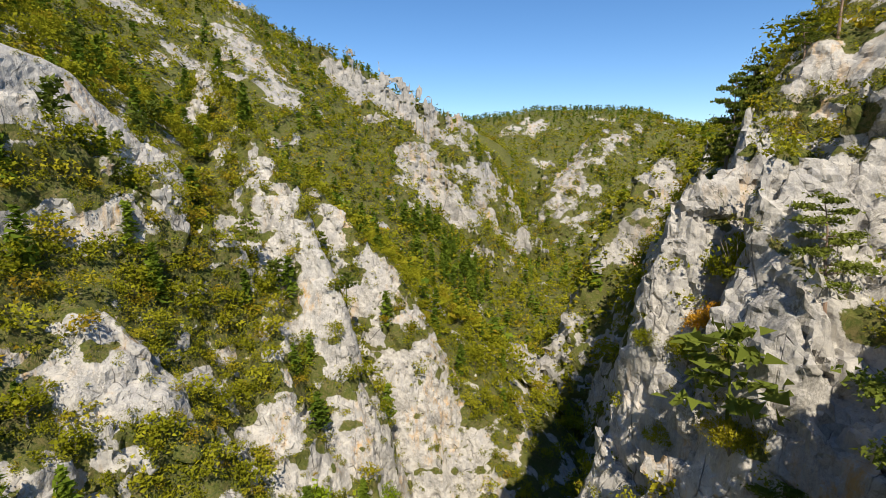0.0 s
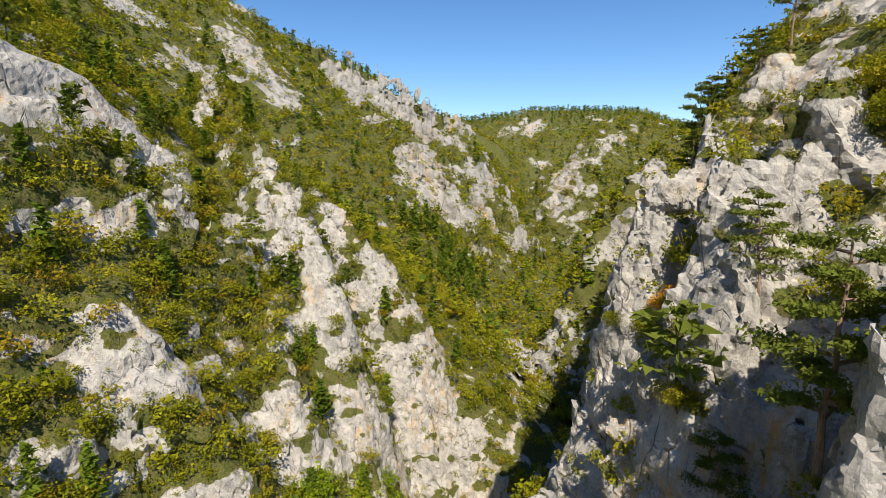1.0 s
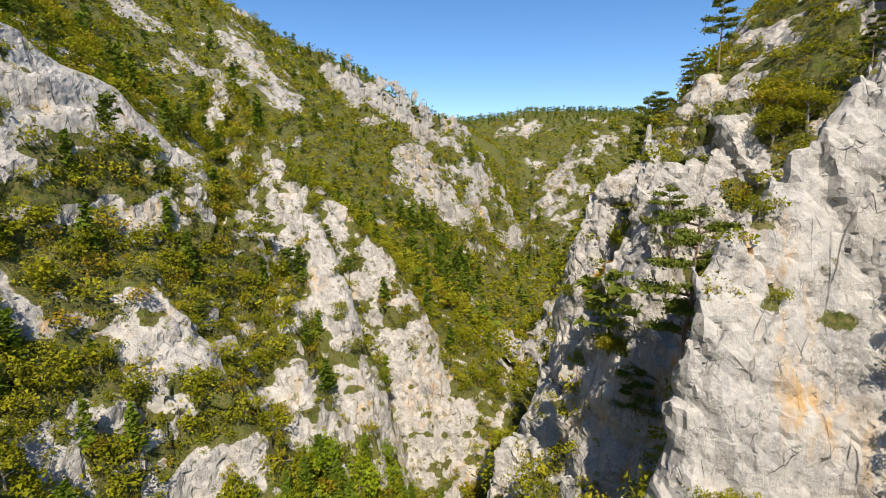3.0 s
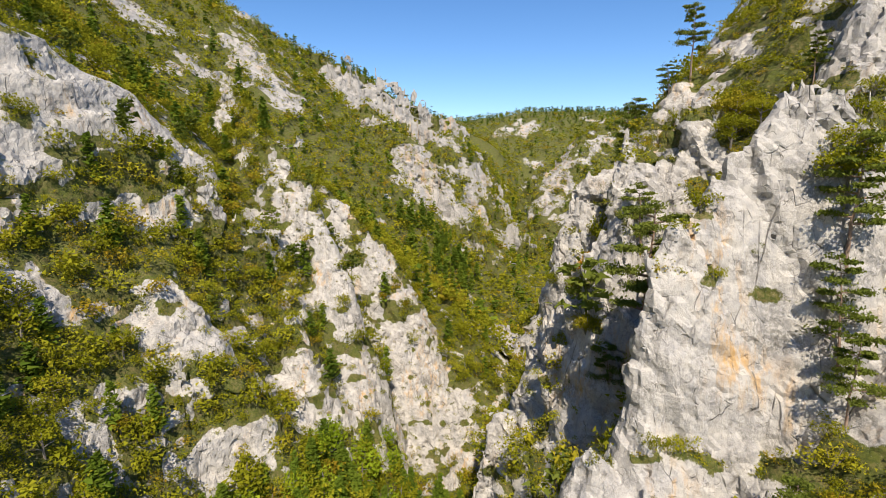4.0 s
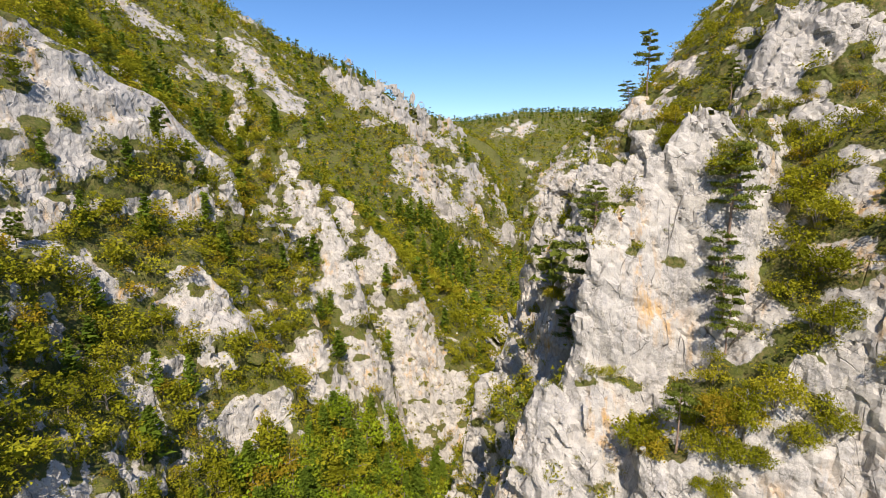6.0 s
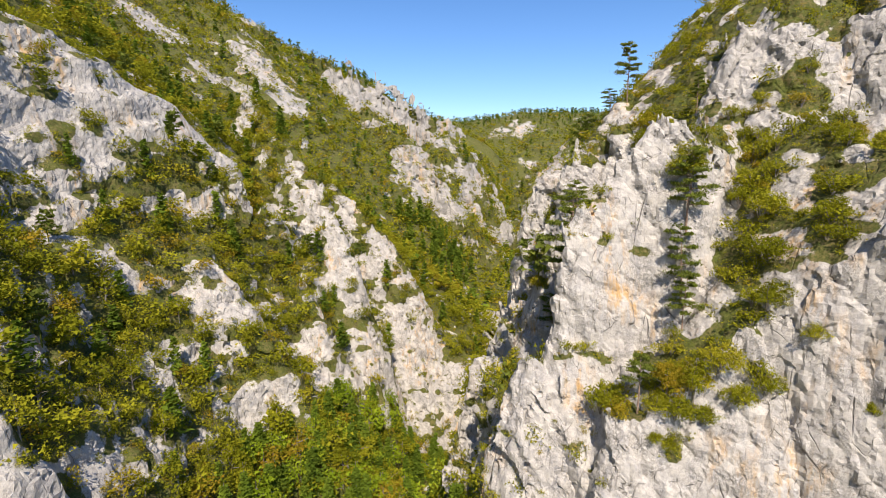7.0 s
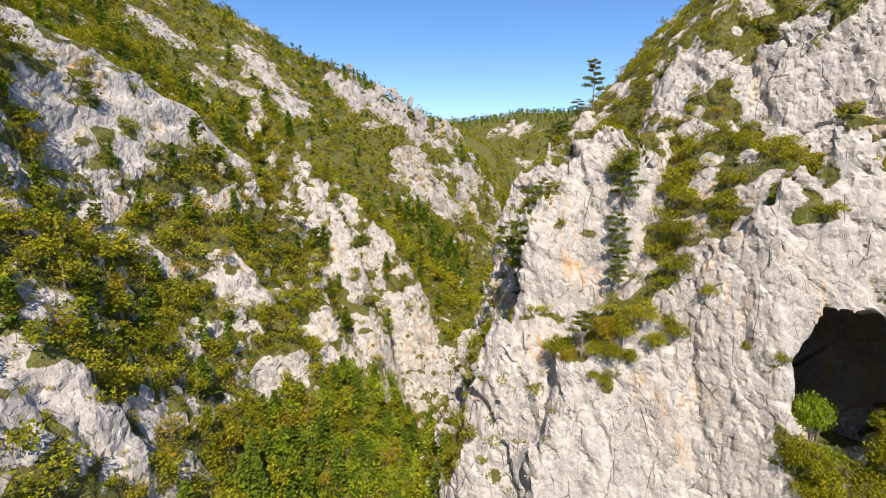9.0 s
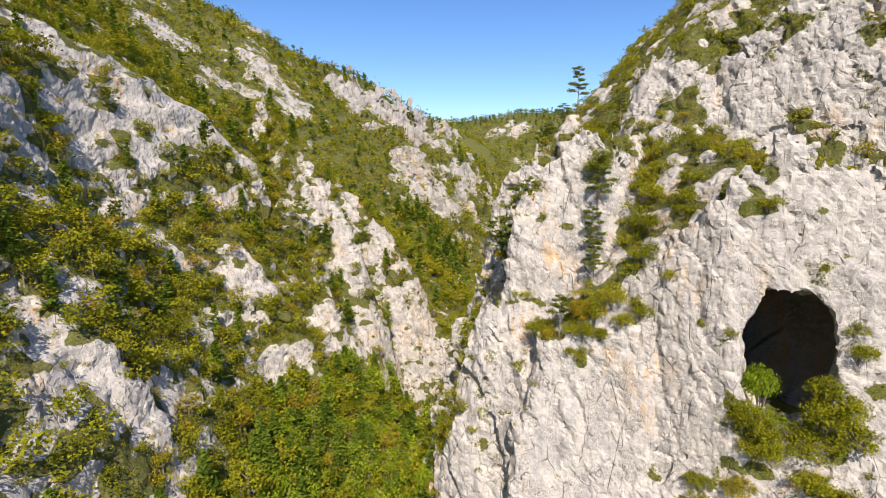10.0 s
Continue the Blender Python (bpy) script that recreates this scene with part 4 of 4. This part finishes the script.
FINE = pine_limbs(8, 0.42, 15, 0.20, 0.03)
PINE = Kind("pine_tree", "tree", ("mountain pine with level tiers of dark needles on the rock edge", "gnarled pine with a bare lower trunk rooted in limestone"), NEEDLE, PINE_BARK,
            [pine_crown(p[2], 95, 0.026) for p in PINES], [pine_stem(p) for p in PINES],
            [[joined([pine_crown(p[2], 5, 0.1), tube(p[0], np.linspace(0.018, 0.003, 9), 4)]) for p in PINES], [pine_crown(p[2], 1, 0.2) for p in PINES]])


TALL_PINE = Kind("pine_tree", "tree", ("tall pine with a long bare trunk in the rock gully",), NEEDLE, PINE_BARK, [pine_crown(FINE[2], 240, 0.014)], [pine_stem(FINE)], [])


def spots(verts, normals, soil, low, high_, spacing, limit, seed, keep=None):
    """Places for plants: vertices with soil in a range, no nearer to one another than spacing."""
    rng = np.random.default_rng(seed)
    ok = np.abs(verts[:, 2] - height(verts[:, 0], verts[:, 1])) < 15
    ok &= (soil > low) & (soil <= high_) & (normals[:, 2] > -0.1)
    if keep is not None:
        ok &= keep
    order = rng.permutation(np.flatnonzero(ok))
    taken, result = set(), []
    for i in order[:limit * 14]:
        key = tuple((verts[i] // spacing).astype(int))
        if key in taken:
            continue
        for a in (-1, 0, 1):
            for b in (-1, 0, 1):
                taken.add((key[0] + a, key[1] + b, key[2])) if (a == 0 or b == 0) and rng.random() < 0.35 else None
        taken.add(key)
        result.append(i)
        if len(result) >= limit:
            break
    return np.array(result, int)


def scatter_right():
    """Bushes on the ledges of the right-hand rocks, each a thing."""
    keep = (rv[:, 1] < 74) & (rv[:, 2] > 5) & (rv[:, 0] < 92)
    at = spots(rv, rn, rs, 0.5, 1.1, 1.5, 1000, 3, keep)
    order = np.argsort(np.hypot(rv[at, 0] - 30, rv[at, 1] + 5))
    rest = at[order[230:]]
    woods("ledge_bushes", "olive-green bushes on the higher limestone ledges", "bushes", BUSH, rv[rest], 0.8 + 1.9 * RNG.uniform(0, 1, len(rest)) ** 1.5, RNG.uniform(0.8, 1.2, len(rest)))
    for i in at[order[:230]]:
        size = (0.9 + 2.2 * RNG.uniform(0, 1) ** 1.7) * (0.6 + 0.6 * rs[i])
        plant(BUSH, rv[i] - np.array((0, 0, 0.15)), size, RNG.uniform(0.8, 1.2))
    tuft = spots(rv, rn, rs, 0.30, 1.1, 0.8, 3200, 4, keep)
    n = len(tuft)
    woods("low_scrub", "low scrub and grass tufts in limestone ledges", "scrub", BUSH, rv[tuft], RNG.uniform(0.4, 1.1, n), RNG.uniform(0.8, 1.6, n), level=1)


def scatter_left():
    keep = (lv[:, 1] > -28) & (lv[:, 1] < 172) & (lv[:, 0] < 22)
    trees = spots(lv, ln, ls, 0.78, 1.1, 3.0, 1700, 5, keep)
    bush = spots(lv, ln, ls, 0.42, 1.1, 1.3, 5600, 6, keep)
    near = (lv[trees, 1] > 0) & (lv[trees, 1] < 62) & (lv[trees, 0] > -85)
    for i in trees[near][:170]:
        plant(TREE, lv[i] - np.array((0, 0, 0.3)), RNG.uniform(3.0, 6.5), RNG.uniform(0.9, 1.3))
    rest = np.concatenate([trees[near][170:], trees[~near]])
    woods("wooded_slope", "dense broad-leaved woods on the steep gorge slope", "woods", TREE, lv[rest], RNG.uniform(3.0, 7, len(rest)), RNG.uniform(0.9, 1.35, len(rest)))
    dark = spots(lv, ln, ls, 0.7, 1.1, 7.0, 170, 16, keep)
    woods("slope_conifers", "dark conifers standing in the woods of the slope", "woods", SPRUCE, lv[dark], RNG.uniform(6, 11, len(dark)), RNG.uniform(0.9, 1.3, len(dark)))
    crag = spots(lv, ln, ls, 0.3, 0.7, 9.0, 60, 17, keep & (lv[:, 2] > 45))
    woods("crag_pines", "dark crooked pines on the limestone crags", "pines", PINE, lv[crag], RNG.uniform(5, 9, len(crag)), RNG.uniform(0.9, 1.2, len(crag)))
    woods("bushes", "olive-green bushes scattered over limestone ledges", "bushes", BUSH, lv[bush], 0.8 + 2.2 * RNG.uniform(0, 1, len(bush)) ** 1.6, RNG.uniform(0.8, 1.3, len(bush)))


def scatter_crevices():
    """Small bushes that hold on in the cracks of bare rock."""
    on_left = spots(lv, ln, ls, -0.1, 0.45, 1.7, 1500, 21, (ln[:, 2] > 0.3) & (lv[:, 0] < 22) & (lv[:, 2] > -5))
    woods("crevice_bushes", "small green bushes dotted over bare limestone", "bushes", BUSH, lv[on_left], 0.5 + 1.5 * RNG.uniform(0, 1, len(on_left)) ** 1.5, RNG.uniform(0.8, 1.2, len(on_left)))
    on_mid = spots(mv, mn, ms, -0.1, 0.5, 4.0, 1500, 22, mn[:, 2] > 0.25)
    woods("crag_bushes", "dark bushes dotted over distant limestone crags", "bushes", TREE, mv[on_mid], RNG.uniform(2.0, 4.5, len(on_mid)), RNG.uniform(1.0, 1.6, len(on_mid)), level=1)
    near = (mv[:, 0] - 2) ** 2 + (mv[:, 1] - 292) ** 2 < 27 ** 2
    stand_at = spots(mv, mn, ms, 0.2, 1.1, 4.2, 42, 23, near)
    woods("spruce_stand", "dark green spruce stand on the gorge side", "forest", SPRUCE, mv[stand_at], RNG.uniform(11, 18, len(stand_at)), RNG.uniform(0.9, 1.2, len(stand_at)))


def scatter_mid():
    trees = spots(mv, mn, ms, 0.5, 1.1, 2.7, 9000, 8)
    gap = spots(cv, cn, cs, 0.45, 1.1, 3.4, 260, 15)
    woods("gorge_woods", "olive-green woods on the gorge side", "woods", TREE, cv[gap], RNG.uniform(4, 8, len(gap)), RNG.uniform(0.9, 1.3, len(gap)))
    woods("mountain_woods", "mixed woods covering the far gorge slopes", "woods", TREE, mv[trees], RNG.uniform(3.0, 6.5, len(trees)), RNG.uniform(1.0, 1.6, len(trees)), level=1)
    conifer = spots(mv, mn, ms, 0.6, 1.1, 8.0, 900, 9)
    woods("conifers", "dark conifers standing among the far woods", "woods", SPRUCE, mv[conifer], RNG.uniform(6, 13, len(conifer)), RNG.uniform(0.8, 1.2, len(conifer)), level=1)
    keep = (gv[:, 1] > 560) & (gv[:, 1] < 1240) & (np.abs(gv[:, 0] - 50) < 560)
    idx = np.flatnonzero(keep)
    many = idx
    jitter = gv[many] + np.stack([RNG.uniform(-5, 5, len(many)), RNG.uniform(-5, 5, len(many)), np.zeros(len(many))], 1)
    ok = (gs[many] > 0.35) & (np.abs(gv[many, 0] - 60) < 480)
    jitter = jitter[ok]
    dark = RNG.uniform(0, 1, len(jitter)) < np.clip((jitter[:, 2] - 120) / 90, 0.12, 0.8)
    few, most = jitter[dark], jitter[~dark]
    woods("ridge_forest", "dark conifer forest on the distant ridge", "forest", SPRUCE, few, RNG.uniform(8, 13, len(few)), RNG.uniform(1.0, 1.6, len(few)), level=1)
    woods("ridge_woods", "olive-green woods on the distant ridge", "woods", TREE, most, RNG.uniform(6, 10, len(most)), RNG.uniform(1.2, 2.0, len(most)), level=1)


FINE_BUSH = Kind("bush", "bush", ("leafy olive-green bush on a limestone ledge", "dense green shrub rooted in a rock crevice"), LEAF, GREY_BARK, [broad_crown(0, 190, 14, 0.054) for _ in range(3)], [broad_stems(0) for _ in range(2)], [])
FINE_TREE = Kind("broadleaf_tree", "tree", ("small broad-leaved tree on the rocky slope", "slender broad-leaved tree on a cliff ledge"), LEAF, GREY_BARK, [broad_crown(1, 200, 14, 0.034) for _ in range(3)], [broad_stems(1) for _ in range(2)], [])


def on_rock(place, verts, normals):
    """The nearest spot of a rock surface that faces upwards a little."""
    d = ((verts - np.array(place)) ** 2).sum(1) + np.where(normals[:, 2] > 0.25, 0, 6.0)
    return verts[np.argmin(d)]


def stand(kind, place, high, wide=1.0, variant=None, material=None, label=None, turn=None):
    return plant(kind, on_rock(place, rv, rn) - np.array((0, 0, 0.12)), high, wide, variant, turn, material, label)


def special_plants():
    """Plants that stand out on the right-hand rocks."""
    stand(PINE, (40.2, 52.2, 93.5), 11.0, 0.8, 0, label="tall lone mountain pine with level tiers against the sky", turn=0.4)
    stand(PINE, (38.4, 52.6, 91), 4.5, 1.4, 3)
    for place, high, wide, variant in (((33, 55.5, 78.5), 12, 0.62, 2), ((34.8, 56, 80), 10.5, 0.75, 0), ((31.6, 54.4, 77.5), 7.5, 0.8, 2), ((36.4, 55, 83), 7.0, 0.9, 3), ((35.6, 57, 81), 9, 0.7, 1),
                                       ((29.5, 62, 77), 8.5, 1.0, 2), ((27.5, 65, 72), 9.5, 0.9, 2), ((43, 30, 88.7), 6, 0.8, 0), ((22.8, 28, 55), 6.0, 1.0, 3)):
        stand(PINE, place, high, wide, variant)
    stand(PINE, (24.6, 31.4, 69.8), 8.5, 0.95, 3, label="leaning pine with a reddish trunk on the buttress")
    stand(TALL_PINE, (20.1, 19.6, 60.5), 17.5, 0.9)
    stand(PINE, (32, 10.6, 73), 9.5, 0.85, 1)
    stand(PINE, (31.5, 9.2, 66), 8.5, 0.8, 3)
    stand(PINE, (31.3, 8.0, 62), 7.0, 0.8, 1)
    stand(FINE_TREE, (33, 12.2, 78), 6.0, 1.0)
    stand(PINE, (24.9, 4.0, 54), 7.0, 0.9, 2, label="thin pale pine on a narrow cliff ledge")
    stand(FINE_BUSH, (23.6, 39.6, 70.5), 6.0, 0.8, material=LEAF, label="large round olive bush on the buttress edge")
    stand(FINE_BUSH, (22.0, 38.4, 66.0), 2.8, 0.9, 1, LEAF_GOLD, "golden yellow autumn bush on the rock buttress")
    stand(FINE_BUSH, (22.6, 37.2, 68.3), 2.2, 0.9, 2, LEAF_GOLD, "orange autumn bush in a rock cleft")
    for place, high, wide in (((19.6, 39, 56), 2.8, 0.9), ((21.5, 40, 63), 3.2, 0.8), ((23.8, 37, 58), 3.6, 1.0), ((18.6, 41.4, 64), 2.2, 1.0), ((21.1, 6.0, 53.3), 3.4, 1.0), ((22.8, 5.0, 54), 3.2, 1.0), ((26.6, 3, 54), 3.0, 0.9), ((27.6, 3, 57.5), 3.4, 0.8),
                              ((28.2, 1.7, 54), 3.6, 0.9), ((29.6, 2.2, 57), 4.0, 0.8), ((32, 2.0, 59), 3.8, 0.9), ((30.8, 1.0, 54), 2.8, 1.0), ((34.0, 0.4, 56.5), 2.8, 1.0), ((36.2, 0.2, 57.4), 2.8, 1.0), ((26, 3.4, 51.5), 1.6, 1.2),
                              ((40, 14, 76), 3.5, 1.0), ((41, 10, 74), 4.0, 1.0), ((39.5, 6, 70), 4.0, 1.1), ((38, 3, 66), 3.5, 1.0), ((25, 7.5, 45), 1.2, 1.0), ((43, -5, 58), 1.8, 0.8), ((39.5, -1.5, 64), 1.9, 1.0), ((45, -7.5, 57), 1.9, 0.8), ((20, 29.5, 60.5), 3.2, 0.9), ((28, 2.5, 50), 1.5, 1.0)):
        stand(FINE_BUSH, place, high, wide)
    for place, high in (((38.2, 36, 83), 6.5), ((36.6, 34, 82), 5.0), ((40, 38, 86), 5.5), ((39.5, 33, 84), 4.5)):
        stand(FINE_TREE, place, high, 1.15)
    for place, high in (((27.5, 2.6, 55), 5.5), ((29.8, 2.0, 56), 6.0)):
        stand(FINE_TREE, place, high, 0.8)
    stand(FINE_BUSH, (52.0, -6.5, 48), 7.5, 0.5, material=LEAF_FRESH, label="bright green bush in the mouth of the cave")
    stand(FINE_BUSH, (51.0, -10.0, 48), 3.0, 1.0, material=LEAF_FRESH, label="bright green bush in the mouth of the cave")
    # the bushes that crowd the slope under the cave and its sill
    for place, high, wide in (((47.5, -11, 46), 4.2, 0.9), ((46.8, -12, 42), 4.0, 0.9), ((49.5, -12, 43), 3.6, 1.1), ((52, -14, 44), 4.4, 1.0), ((54.5, -14.5, 47), 4.6, 1.0), ((56.5, -15, 50), 4.0, 1.0), ((57, -16, 46), 4.2, 1.1), ((58.5, -14, 55), 3.4, 0.9),
                              ((55.5, -12, 51), 4.4, 0.9), ((44, -12, 38), 3.2, 1.0), ((41, -11, 37), 3.0, 1.1), ((53, -16, 40), 3.6, 1.2), ((57.5, -12.5, 60), 2.6, 0.9)):
        stand(FINE_BUSH, place, high, wide)
    snag = new("dead_tree")
    snag.matrix_world = Matrix.Translation(Vector(on_rock((31, 55.4, 77.5), rv, rn)))
    part("trunk", make_mesh("trunk", *joined([tube([(0, 0, -0.3), (0.05, 0, 3), (0.1, 0.1, 6.8)], (0.17, 0.12, 0.04), 7), tube([(0.07, 0, 5.2), (0.5, 0.1, 5.6)], (0.04, 0.01), 5)])), GREY_BARK, snag)
    tagged(snag, "bare grey dead pine trunk on the rock shoulder", "dead tree")


def valley_forest():
    """Spruces and bright broad-leaved trees on the gorge floor, each a thing."""
    keep = (lv[:, 0] > -44) & (lv[:, 0] < 8) & (lv[:, 1] > 8) & (lv[:, 1] < 98) & (lv[:, 2] < 16)
    at = spots(lv, ln, ls, 0.2, 1.1, 3.4, 230, 12, keep)
    for n, i in enumerate(at):
        if n % 5 < 2:
            plant(SPRUCE, lv[i] - np.array((0, 0, 0.3)), RNG.uniform(9, 15), RNG.uniform(0.9, 1.25))
        else:
            plant(TREE, lv[i] - np.array((0, 0, 0.3)), RNG.uniform(7, 11.5), RNG.uniform(0.85, 1.1), material=LEAF_FRESH if n % 5 < 4 else None)


special_plants()
scatter_right()
valley_forest()
scatter_left()
scatter_crevices()
scatter_mid()
